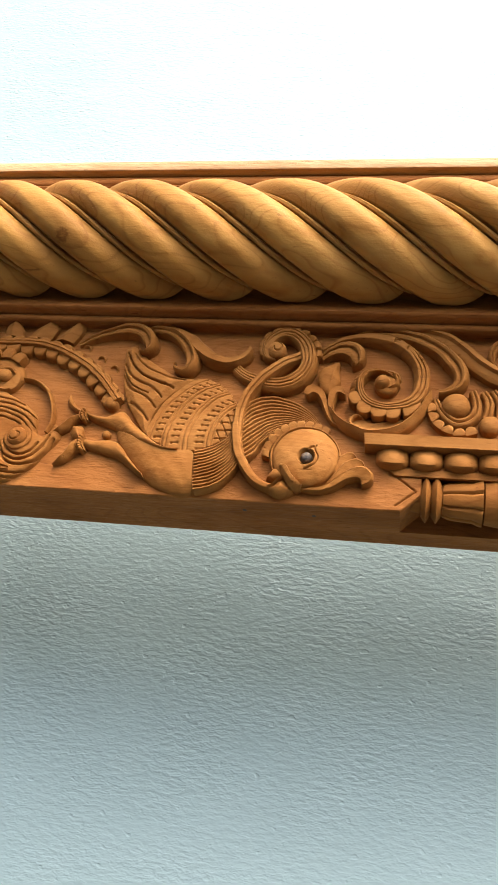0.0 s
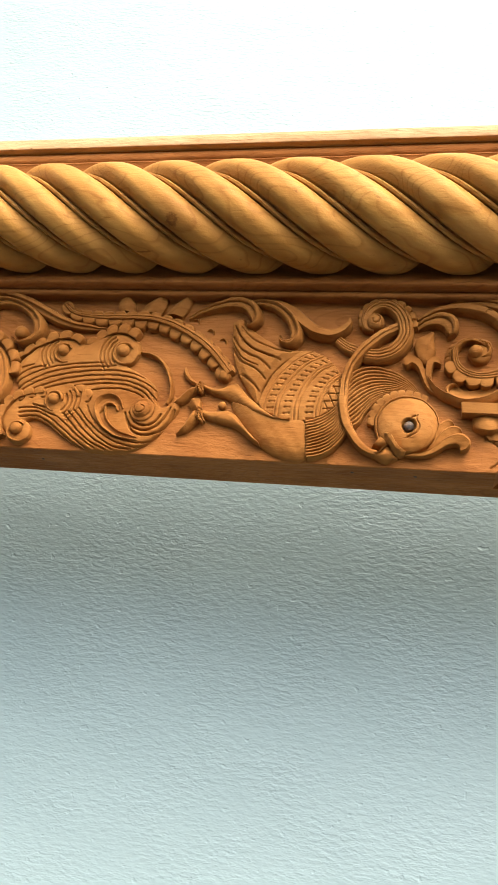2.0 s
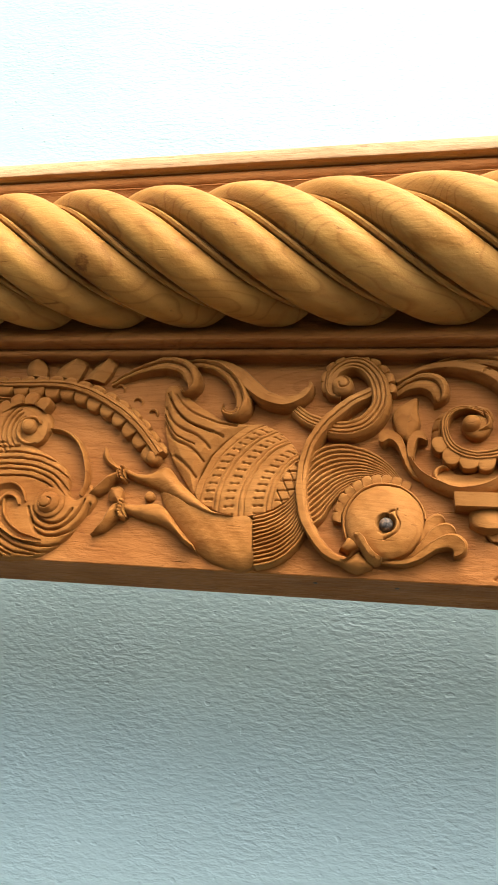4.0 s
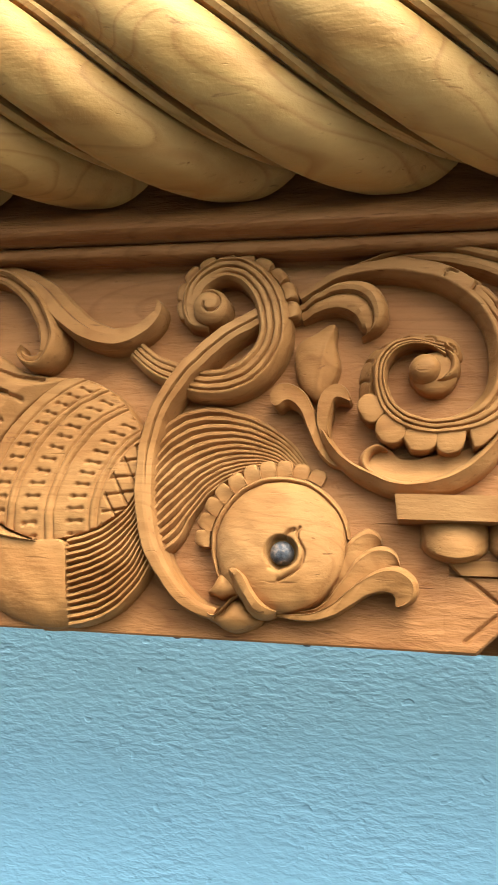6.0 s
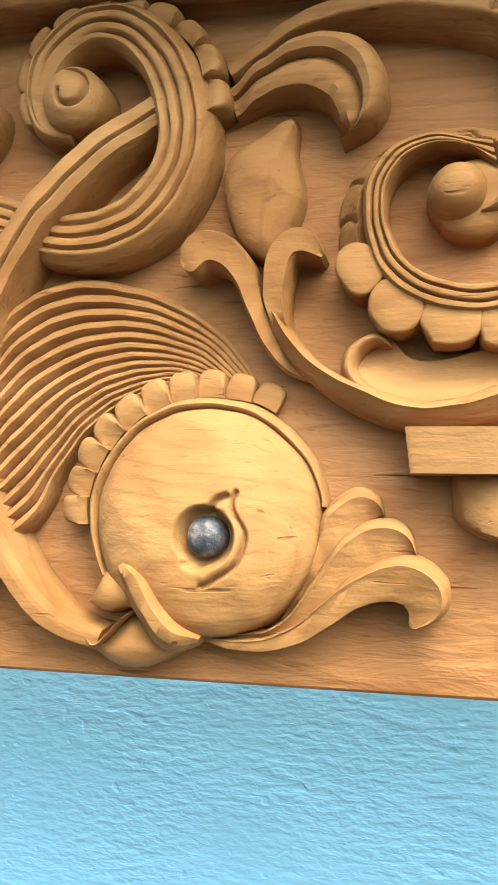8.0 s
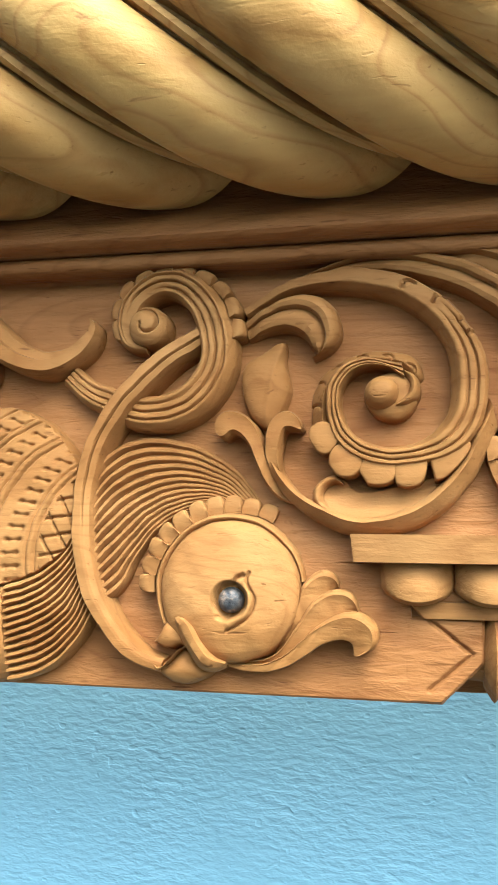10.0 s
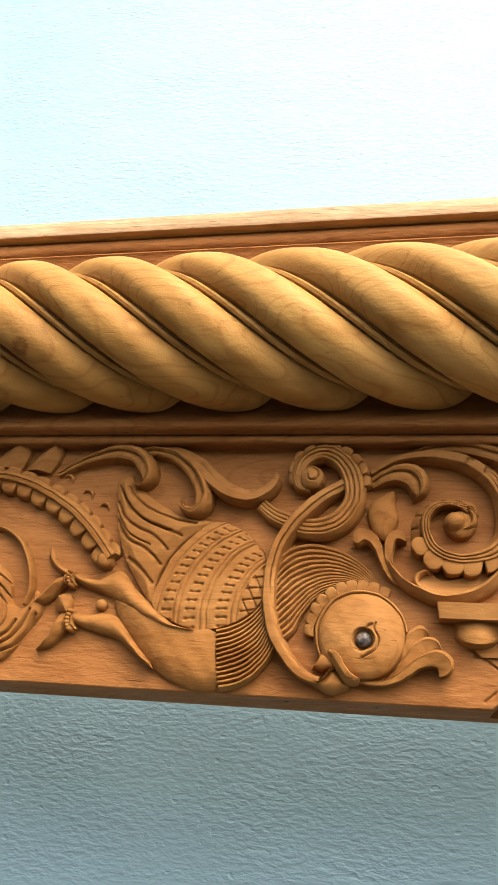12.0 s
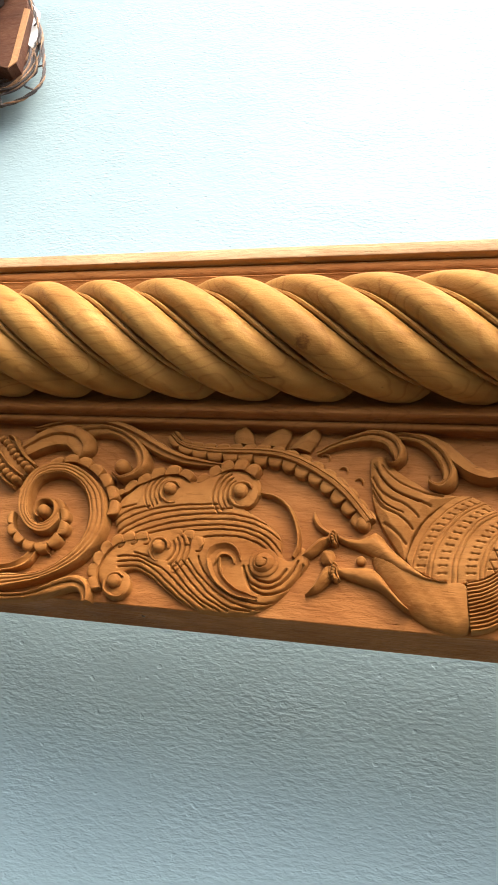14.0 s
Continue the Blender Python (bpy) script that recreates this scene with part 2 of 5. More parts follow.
def rope_strand(index, mat):
    """One strand with its strip, from behind the top of the beam round the front to the ledge below."""
    around, along, verts, faces = 60, len(SECTION) - 1, [], []
    for i in range(around + 1):
        phi = -35 + 232 * i / around
        for j in range(along + 1):
            w = SECTION[j]
            x = TIP + PITCH * (0.92 + float(np.interp(index + w - 0.92, *SPACING))) + LEAD * (phi - 190) / 360
            r = rope_section(w)
            a = radians(phi)
            verts.append((x, ROPE_Y - r * math.sin(a), ROPE_Z + r * math.cos(a)))
    for i in range(around):
        for j in range(along):
            k = i * (along + 1) + j
            faces.append((k, k + 1, k + along + 2, k + along + 1))
    return mesh("strand", verts, faces, mat)


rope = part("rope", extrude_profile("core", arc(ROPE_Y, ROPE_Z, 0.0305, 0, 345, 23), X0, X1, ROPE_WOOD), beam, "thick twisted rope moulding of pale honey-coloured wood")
for n in range(-15, 13):
    part("strand", rope_strand(n, ROPE_WOOD), rope)
for x in (-0.62, 0.34):
    part("batten", mesh("batten", *box(x, x + 0.05, 0.0490, WALL_Y + 0.002, 2.13, 2.19), WOOD, False), beam, "plain batten that fixes the beam to the wall")
# small nail heads in the underside
nail_iron, nodes, links, bsdf = material("old_nail")
links.new(ramp(nodes, links, noise_tex(nodes, links, mapped(nodes, links, (900, 900, 900)), 1.0), [(0.3, (0.018, 0.012, 0.009)), (0.7, (0.06, 0.035, 0.02))]), bsdf.inputs["Base Color"])
bsdf.inputs["Roughness"].default_value = 0.7
for x, y in ((-0.0319, 0.0130), (0.0116, 0.0146), (-0.2710, 0.0220)):
    ring = [(x + r * math.cos(a * math.pi / 6), y + r * math.sin(a * math.pi / 6), z) for r, z in ((0.0013, Z0 + 0.001), (0.0013, Z0 - 0.0002), (0.0007, Z0 - 0.0005)) for a in range(12)]
    part("nail", mesh("nail", ring, [(i * 12 + a, i * 12 + (a + 1) % 12, i * 12 + 12 + (a + 1) % 12, i * 12 + 12 + a) for i in (0, 1) for a in range(12)] + [tuple(range(24, 36))], nail_iron), beam, "small dark nail head")


# ---- carving helpers ----
def spline(pts, n):
    """n points evenly spaced along a smooth curve through pts."""
    p = np.array(pts, float)
    p = p[np.r_[True, np.hypot(*np.diff(p, axis=0).T) > 1e-7]]
    if len(p) == 2:
        return p[0] + (p[1] - p[0]) * np.linspace(0, 1, n)[:, None]
    t = np.r_[0, np.cumsum(np.hypot(*np.diff(p, axis=0).T) ** 0.7)]
    gap, m = np.diff(t), len(p)
    left, right = np.eye(m), np.zeros((m, 2))
    for i in range(1, m - 1):
        left[i, i - 1 : i + 2] = gap[i - 1], 2 * (gap[i - 1] + gap[i]), gap[i]
        right[i] = 6 * ((p[i + 1] - p[i]) / gap[i] - (p[i] - p[i - 1]) / gap[i - 1])
    bend = np.linalg.solve(left, right)
    x = np.linspace(0, t[-1], 24 * m)
    k = np.clip(np.searchsorted(t, x, side="right") - 1, 0, m - 2)
    g, lo, hi = gap[k][:, None], (t[k + 1] - x)[:, None], (x - t[k])[:, None]
    fine = (bend[k] * lo**3 + bend[k + 1] * hi**3) / (6 * g) + (p[k] / g - bend[k] * g / 6) * lo + (p[k + 1] / g - bend[k + 1] * g / 6) * hi
    run = np.r_[0, np.cumsum(np.hypot(*np.diff(fine, axis=0).T))]
    at = np.linspace(0, run[-1], n)
    return np.stack([np.interp(at, run, fine[:, k]) for k in (0, 1)], 1)


def ease(values, n):
    """n values that run smoothly through the given ones."""
    if isinstance(values, (int, float)):
        return np.full(n, float(values))
    x = np.linspace(0, len(values) - 1, n)
    k = np.minimum(x.astype(int), len(values) - 2)
    f = x - k
    f = f * f * (3 - 2 * f)
    v = np.array(values, float)
    return v[k] * (1 - f) + v[k + 1] * f


FLAT = [(0, 0.72), (0.05, 0.92), (0.12, 1), (0.5, 1.02), (0.88, 1), (0.95, 0.92), (1, 0.72)]
ROUND = [(s / 12, 0.35 + 0.65 * math.sin(math.pi * s / 12) ** 0.7) for s in range(13)]
RIDGE = [(0, 0.45), (0.15, 0.68), (0.42, 0.96), (0.5, 1.0), (0.58, 0.96), (0.85, 0.68), (1, 0.45)]
GOUGE = [(0, 0.9), (0.05, 1), (0.12, 0.98), (0.25, 0.72), (0.5, 0.58), (0.75, 0.72), (0.88, 0.98), (0.95, 1), (1, 0.9)]


def grooves(count, depth=0.3, crown=0.12, sharp=0.34):
    """Rounded ridges side by side with narrow cuts between them."""
    out = []
    for k in range(count):
        for f, v in ((0.0, 1 - depth), (sharp * 0.5, 0.93), (0.35, 1), (0.65, 1), (1 - sharp * 0.5, 0.93)):
            s = (k + f) / count
            out.append((s, v * (1 - crown * (2 * s - 1) ** 2)))
    out[0] = (0, 0.62)
    return out + [(1, 0.62)]


def rail(pts, n):
    """n points along a smooth line, the same share of them between each two of pts."""
    p = np.array(pts, float)
    p = np.vstack([2 * p[0] - p[1], p, 2 * p[-1] - p[-2]])
    x = np.linspace(0, len(pts) - 1, n)
    k = np.minimum(x.astype(int), len(pts) - 2)
    f = (x - k)[:, None]
    a, b, c, d = p[k], p[k + 1], p[k + 2], p[k + 3]
    return 0.5 * (2 * b + (c - a) * f + (2 * a - 5 * b + 4 * c - d) * f**2 + (3 * b - a - 3 * c + d) * f**3)


def band(a, b, h, prof, n=72, base=-1.5):
    """A carved strip between two edges; h: its height along the way; prof: the section from edge to edge."""
    a, b = (np.array(e) if isinstance(e, np.ndarray) else spline(e, n) for e in (a, b))
    n = len(a)
    h = ease(h, n)
    s = np.linspace(0, 1, 37) if callable(prof) else np.array(prof)[:, 0]
    at = a[:, None] * (1 - s)[None, :, None] + b[:, None] * s[None, :, None]
    top = h[:, None] * (prof(s[None], np.linspace(0, 1, n)[:, None], at) if callable(prof) else np.array(prof)[None, :, 1])
    rows = np.concatenate([np.dstack([a[:, None], np.full((n, 1), base)]), np.dstack([at, top]), np.dstack([b[:, None], np.full((n, 1), base)])], 1)
    m = rows.shape[1]
    faces = [(i * m + j, i * m + j + 1, (i + 1) * m + j + 1, (i + 1) * m + j) for i in range(n - 1) for j in range(m - 1)]
    faces += [tuple(range(m)), tuple(range((n - 1) * m, n * m))]
    return rows.reshape(-1, 3), faces


def stroke(pts, w, h, prof=FLAT, n=72, tips=(0.0, 0.0)):
    """A carved strip along a line of the given full widths. tips: rounding of the ends, in parts of the length."""
    c = pts if isinstance(pts, np.ndarray) else spline(pts, n)
    n = len(c)
    d = np.gradient(c, axis=0)
    d /= np.maximum(np.hypot(*d.T), 1e-9)[:, None]
    w = ease(w, n) / 2
    x = np.linspace(0, 1, n)
    for end, far in ((tips[0], x), (tips[1], 1 - x)):
        if end:
            w = w * np.sqrt(np.clip(1 - (1 - np.clip(far / end, 0, 1)) ** 2, 0.0004, 1))
    side = np.stack([-d[:, 1], d[:, 0]], 1) * w[:, None]
    return band(c + side, c - side, h, prof)


def spiral(c, r0, r1, a0, a1, n=90):
    """Points round c from radius r0 at the angle a0 to r1 at a1 (degrees, anticlockwise from the right)."""
    f = np.linspace(0, 1, n)
    r, a = r0 + (r1 - r0) * f, np.radians(a0 + (a1 - a0) * f)
    return np.stack([c[0] + r * np.cos(a), c[1] + r * np.sin(a)], 1)


def dome(c, r, h, lift=0.0, stretch=1.0, turn=0.0, full=0.85, rings=9, segs=22):
    """A rounded boss on a short upright foot; stretched along the direction turn."""
    ct, st = math.cos(radians(turn)), math.sin(radians(turn))
    verts, faces = [], []
    for i in range(rings + 1):
        a = math.pi / 2 * i / rings
        rr, hh = (r, -1.5) if i == 0 else (r * math.cos(a) ** full, lift + (h - lift) * math.sin(a))
        for j in range(segs):
            b = 2 * math.pi * j / segs
            x, y = rr * stretch * math.cos(b), rr * math.sin(b)
            verts.append((c[0] + x * ct - y * st, c[1] + x * st + y * ct, hh))
    for i in range(rings):
        faces += [(i * segs + j, i * segs + (j + 1) % segs, (i + 1) * segs + (j + 1) % segs, (i + 1) * segs + j) for j in range(segs)]
    return np.array(verts), faces


def lobes(pts, count, out, h, off=0.0, way=1, tuck=0.35, blunt=2.6):
    """A scalloped rim of scale-like lobes along a line; out: how far each reaches; off: how far they stand to its left; way: 1 for the left, -1 for the right."""
    c = spline(pts, count * 14 + 1) if not isinstance(pts, np.ndarray) else spline(pts[::4], count * 14 + 1)
    d = np.gradient(c, axis=0)
    d /= np.hypot(*d.T)[:, None]
    side = np.stack([-d[:, 1], d[:, 0]], 1) * way
    c = c + side * off * way
    out, h, made = ease(out, count), ease(h, count), []
    f = np.linspace(0, 1, 15)
    swell = 0.05 + 0.95 * np.clip(1 - np.abs(2 * f - 1) ** blunt, 0, 1) ** 0.5
    for k in range(count):
        i = slice(k * 14, k * 14 + 15)
        reach = out[k] * swell * rows_of_lobes.uniform(0.9, 1.08)
        # each scale rises towards one end, so that it stands over its neighbour
        rise = h[k] * (0.84 + 0.16 * f) * rows_of_lobes.uniform(0.95, 1.04)
        made.append(band(c[i] - side[i] * out[k] * tuck, c[i] + side[i] * reach[:, None], list(rise), [(0, 0.9), (0.3, 0.97), (0.55, 1.0), (0.75, 0.97), (0.92, 0.88), (1, 0.7)]))
    return made


rows_of_lobes = random.Random(7)


def scallops(made, parent):
    for piece in made:
        carved("scallop", [piece], parent, wobble=0.05)


def joined(pieces):
    verts, faces, k = [], [], 0
    for v, f in pieces:
        verts.append(np.asarray(v, float))
        faces += [tuple(i + k for i in face) for face in f]
        k += len(v)
    return np.vstack(verts), faces


def inside(outline, U, V):
    """Distance to a closed line, positive inside it."""
    p = np.array(outline)
    q = np.roll(p, -1, 0)
    best, odd = np.full(U.shape, 1e9), np.zeros(U.shape, bool)
    for (ax, ay), (bx, by) in zip(p, q):
        ex, ey = bx - ax, by - ay
        t = np.clip(((U - ax) * ex + (V - ay) * ey) / max(ex * ex + ey * ey, 1e-9), 0, 1)
        best = np.minimum(best, (U - ax - t * ex) ** 2 + (V - ay - t * ey) ** 2)
        if ay != by:
            odd ^= ((ay > V) != (by > V)) & (U < ax + (V - ay) / (by - ay) * ex)
    return np.sqrt(best) * np.where(odd, 1, -1)


def along_line(pts, U, V, n=24):
    """Distance to an open line through pts."""
    p, best = spline(pts, n), np.full(U.shape, 1e9)
    for (ax, ay), (bx, by) in zip(p, p[1:]):
        ex, ey = bx - ax, by - ay
        t = np.clip(((U - ax) * ex + (V - ay) * ey) / max(ex * ex + ey * ey, 1e-9), 0, 1)
        best = np.minimum(best, (U - ax - t * ex) ** 2 + (V - ay - t * ey) ** 2)
    return np.sqrt(best)


def patch(outline, height, step=0.45, soft=0.5, blur=0):
    """A finely carved field within a closed line; height(U, V, d) gives its relief, d being the distance from the edge."""
    o = np.array(outline)
    lo, hi = o.min(0) - 1, o.max(0) + 1
    U, V = np.meshgrid(np.arange(lo[0], hi[0], step), np.arange(lo[1], hi[1], step), indexing="ij")
    d = inside(outline, U, V)
    e = d.copy()
    for _ in range(blur):
        e[1:-1, 1:-1] = 0.25 * (e[:-2, 1:-1] + e[2:, 1:-1] + e[1:-1, :-2] + e[1:-1, 2:])
    H = height(U, V, e)
    H = -1.5 + (H + 1.5) * np.clip((d + soft) / (2 * soft), 0, 1)
    keep = d > -soft - step
    ids = np.full(U.shape, -1)
    ids[keep] = np.arange(keep.sum())
    q = np.stack([ids[:-1, :-1], ids[1:, :-1], ids[1:, 1:], ids[:-1, 1:]], -1).reshape(-1, 4)
    q = q[(q >= 0).all(1)]
    return np.stack([U[keep], V[keep], H[keep]], 1), [tuple(f) for f in q.tolist()]


def nicks(U, V, marks, size=1.9, w=0.42):
    """Crescent cuts of a small gouge at (u, v, turn)."""
    out = np.zeros(np.broadcast(U, V).shape)
    for u, v, turn in marks:
        arc_pts = [(u + size * math.cos(radians(turn + a)), v + size * math.sin(radians(turn + a))) for a in (-75, -38, 0, 38, 75)]
        out = np.maximum(out, np.exp(-((along_line(arc_pts, U, V, 10) / w) ** 2)))
    return out


def tab(outline, h):
    """A rounded flat-topped lobe."""
    o = ring_of(outline, 40)
    c = o.mean(0)
    rows = [(o, -1.5), (o, 0.9 * h), (c + 0.96 * (o - c), 0.97 * h), (c + 0.88 * (o - c), h), (c + 0.45 * (o - c), 1.01 * h)]
    verts = np.vstack([np.column_stack([p, np.full(40, z)]) for p, z in rows])
    return verts, [(i * 40 + j, i * 40 + (j + 1) % 40, i * 40 + 40 + (j + 1) % 40, i * 40 + 40 + j) for i in range(4) for j in range(40)] + [tuple(range(160, 200))]


def snail(c, r, h, turn, way=1):
    """A ball with a spiral cut winding to its top."""
    groove = [(c[0] + r * q * math.cos(radians(turn + way * a)), c[1] + r * q * math.sin(radians(turn + way * a))) for q, a in zip(np.linspace(0.98, 0.22, 11), np.linspace(0, 400, 11))]
    rim = [(c[0] + r * math.cos(a), c[1] + r * math.sin(a)) for a in np.linspace(0, 2 * math.pi, 60, endpoint=False)]

    def relief(U, V, d):
        rho = np.hypot(U - c[0], V - c[1]) / r
        return h * (0.5 + 0.5 * np.sqrt(np.clip(1 - rho**2, 0, 1))) - 1.5 * np.exp(-((along_line(groove, U, V, 60) / 0.38) ** 2))

    return patch(rim, relief, 0.28, 0.2)


def ring_of(pts, n=160):
    """A closed smooth outline through pts."""
    p = list(pts)
    return spline(p[-2:] + p + p[:2], int(n * (len(p) + 4) / len(p)))[int(n * 1.5 / len(p)) : int(n * (len(p) + 1.5) / len(p))]


def carved(name, pieces, parent, label="", mat=None, wobble=0.10):
    """Carved pieces as one mesh, with the slight unevenness of a gouge."""
    v, f = joined(pieces)
    u0, v0 = v[:, 0].copy(), v[:, 1].copy()
    v[:, 0] += wobble * (np.sin(v0 * 0.41 + u0 * 0.17) + 0.5 * np.sin(v0 * 0.93 - u0 * 0.27 + 1.3))
    v[:, 1] += wobble * (np.sin(u0 * 0.37 - v0 * 0.21 + 0.4) + 0.5 * np.sin(u0 * 0.91 + v0 * 0.31))
    v[:, 2] += np.where(v[:, 2] > 0, wobble * (np.sin(u0 * 0.53 + v0 * 0.41) + 0.6 * np.sin(u0 * 1.1 - v0 * 0.87)), 0)
    return part(name, mesh(name, [put(*p) for p in v], f, mat or WOOD), parent, label)


# ---- frieze: the looped curl held in the beak ----
def loop_section(s, f, at):
    """Plain at the upper turn, with three fine cuts along the lower one."""
    k = np.interp(s, (0, 0.05, 0.2, 0.3, 0.9, 1), (0.55, 0.72, 0.96, 1.0, 0.95, 0.74)) + 0 * f
    for s0, start in ((0.3, 0.03), (0.53, 0.1), (0.76, 0.2)):
        k = k - 0.13 * np.clip((f - start) / 0.08, 0, 1) * np.exp(-(((s - s0) / 0.035) ** 2))
    return k


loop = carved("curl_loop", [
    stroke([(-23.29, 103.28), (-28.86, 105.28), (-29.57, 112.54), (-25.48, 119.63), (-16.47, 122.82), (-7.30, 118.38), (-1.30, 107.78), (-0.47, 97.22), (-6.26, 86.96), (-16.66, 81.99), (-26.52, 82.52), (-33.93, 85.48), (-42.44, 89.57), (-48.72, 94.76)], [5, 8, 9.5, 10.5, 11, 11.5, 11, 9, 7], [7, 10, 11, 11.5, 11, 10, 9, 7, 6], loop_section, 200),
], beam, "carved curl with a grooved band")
carved("boss", [snail([(-22.84, 108.88)][0], 6.6, 12.5, 215, -1)], loop)
scallops(lobes([(-31.44, 105.38), (-33.28, 112.70), (-30.66, 119.89), (-24.58, 124.35), (-16.59, 125.75), (-8.41, 124.58), (-0.60, 119.85), (3.47, 112.88), (4.74, 104.03)], 10, [2.6, 2.8, 3.0, 3.2], [8, 9.5, 9.8, 9.4], blunt=4.0), loop)

def stem_section(s, f, at):
    """A rounded band with a cut along its middle that fades out towards the beak."""
    k = np.interp(s, (0, 0.06, 0.13, 0.48, 0.62, 0.84, 1), (0.6, 0.88, 0.95, 0.98, 0.97, 0.88, 0.3)) + 0 * f
    return k - 0.2 * np.clip((f - 0.4) / 0.12, 0, 1) * np.exp(-(((s - 0.55) / 0.035) ** 2))


stem = carved("stem", [
    stroke([(-14.54, 8.05), (-22.32, 10.58), (-29.58, 17.52), (-36.33, 28.74), (-39.79, 42.81), (-40.20, 56.37), (-37.68, 70.14), (-31.90, 81.40), (-23.33, 91.75), (-14.67, 99.43), (-4.77, 105.79)], [4.5, 6.0, 6.8, 7.2, 7.0, 7.2, 7.6, 7.6, 7.2], [8, 10, 11.5, 11.5, 11.5, 12, 12.5, 11.5, 9], stem_section, 110),
], beam)

# ---- frieze: the big scroll with a boss, its leaf, bud and cup ----

def scroll_section(s, f, at):
    """Chamfered inner side, plain upper part, then three fine cuts that run on into the ring."""
    k = np.interp(s, (0, 0.06, 0.24, 0.3, 0.9, 1), (0.5, 0.62, 0.97, 1.0, 0.97, 0.78)) + 0 * f
    cut = np.clip((f - 0.27) / 0.06, 0, 1)
    for s0 in (0.46, 0.72):
        k = k - 0.12 * cut * np.exp(-(((s - s0) / 0.035) ** 2))
    marks = [(*p, a) for p, a in zip([(55.84, 116.99), (64.66, 112.18), (71.40, 105.40), (73.80, 101.53)], (110, 110, 70, 70))]
    return k - 0.17 * nicks(at[..., 0], at[..., 1], marks)


SCROLL_IN = [(7.68, 111.64), (18.95, 116.75), (29.11, 118.53), (42.44, 117.51), (54.16, 113.51), (62.56, 106.55), (66.85, 98.07), (67.79, 88.52), (66.12, 79.64), (61.41, 74.08), (54.38, 71.42), (46.49, 71.67), (40.10, 75.17), (36.67, 81.82), (36.96, 88.48), (40.53, 93.07), (46.04, 94.75), (52.13, 93.07), (54.65, 89.52)]
SCROLL_OUT = [(6.57, 114.51), (17.18, 120.19), (29.06, 123.62), (42.43, 124.28), (55.50, 120.79), (66.59, 113.43), (74.25, 103.91), (77.72, 93.13), (77.17, 81.84), (73.35, 72.65), (65.18, 67.33), (54.34, 65.17), (44.11, 66.19), (36.89, 70.63), (32.78, 78.58), (32.38, 87.75), (35.95, 94.38), (43.28, 97.19), (52.14, 96.23)]
SCROLL_OUT = SCROLL_OUT[:18] + [[(54.05, 95.50)][0]]
scroll = carved("scroll", [band(rail(SCROLL_IN, 300), rail(SCROLL_OUT, 300), [5, 8.5, 10, 10.5, 10.5, 10.5, 10.5, 10, 10, 10, 9.5, 9, 8], scroll_section)], beam, "large carved scroll with grooved bands and scalloped edge")
carved("boss", [dome((51.0, 85.9), 7.4, 7.4, 3, full=0.5), dome((48.2, 86.6), 5.2, 12.4, 4, full=0.7), stroke([(52.11, 82.79), (54.96, 84.04), (57.18, 86.93), (56.89, 90.54), (54.70, 92.74)], [1.5, 3.4, 4.0, 3.6, 2.4], [8, 9, 9, 8.5, 8], ROUND, 40, (0.1, 0.1))], scroll)
FLUSH = [(*p, a) for p, a in zip([(29.94, 89.39), (28.68, 82.18), (35.19, 94.32), (42.40, 97.14), (49.53, 97.25), (55.92, 93.70)], (90, 90, 70, 60, 40, 20))]
carved("scallop", [patch(ring_of([(30.42, 72.66), (27.05, 80.54), (27.46, 87.76), (30.56, 93.95), (36.49, 98.35), (44.02, 100.64), (52.12, 100.52), (58.81, 96.94), (59.70, 90.94), (54.95, 91.07), (50.49, 93.53), (43.21, 94.08), (38.16, 91.53), (35.40, 86.23), (35.62, 77.89), (38.57, 71.59)]), lambda U, V, d: 1.0 + 5.6 * np.clip(d / 4.2, 0, 1) - 1.6 * nicks(U, V, FLUSH), 0.36)], scroll)
for outline in ([(27.60, 75.69), (31.36, 78.29), (36.29, 74.25), (34.69, 70.31), (32.09, 68.69), (28.80, 70.70)], [(33.40, 68.68), (36.62, 71.94), (42.44, 68.61), (41.80, 63.74), (38.28, 61.97), (34.08, 63.77)], [(41.96, 65.04), (45.63, 69.23), (51.34, 68.22), (51.46, 61.46), (46.42, 59.87), (42.13, 61.48)], [(51.64, 64.67), (55.11, 68.51), (60.11, 68.47), (60.52, 63.35), (58.63, 60.02), (53.80, 59.38), (51.62, 61.14)], [(60.69, 65.27), (64.46, 70.03), (72.77, 71.87), (67.75, 63.65), (62.81, 61.12), (60.82, 62.40)]):
    carved("scallop", [tab(outline, 8.8)], scroll, wobble=0.05)
carved("outer_stem", [
    band([(7.87, 74.77), (12.21, 69.70), (16.55, 61.41), (24.08, 53.28), (33.02, 47.74), (44.11, 45.48), (56.53, 47.50), (67.28, 54.27), (75.00, 64.43), (80.05, 75.42)], [(14.69, 71.35), (19.31, 64.69), (24.01, 58.46), (31.36, 54.44), (42.54, 51.15), (54.26, 53.43), (64.32, 60.38), (71.31, 69.18), (75.29, 78.68), (78.15, 85.03)], [7, 9.2, 9.8, 10, 10, 10, 10.5, 10, 9], [(0, 0.45), (0.2, 0.75), (0.5, 0.9), (0.62, 1.0), (0.72, 0.96), (1, 0.5)], 100),
], beam)
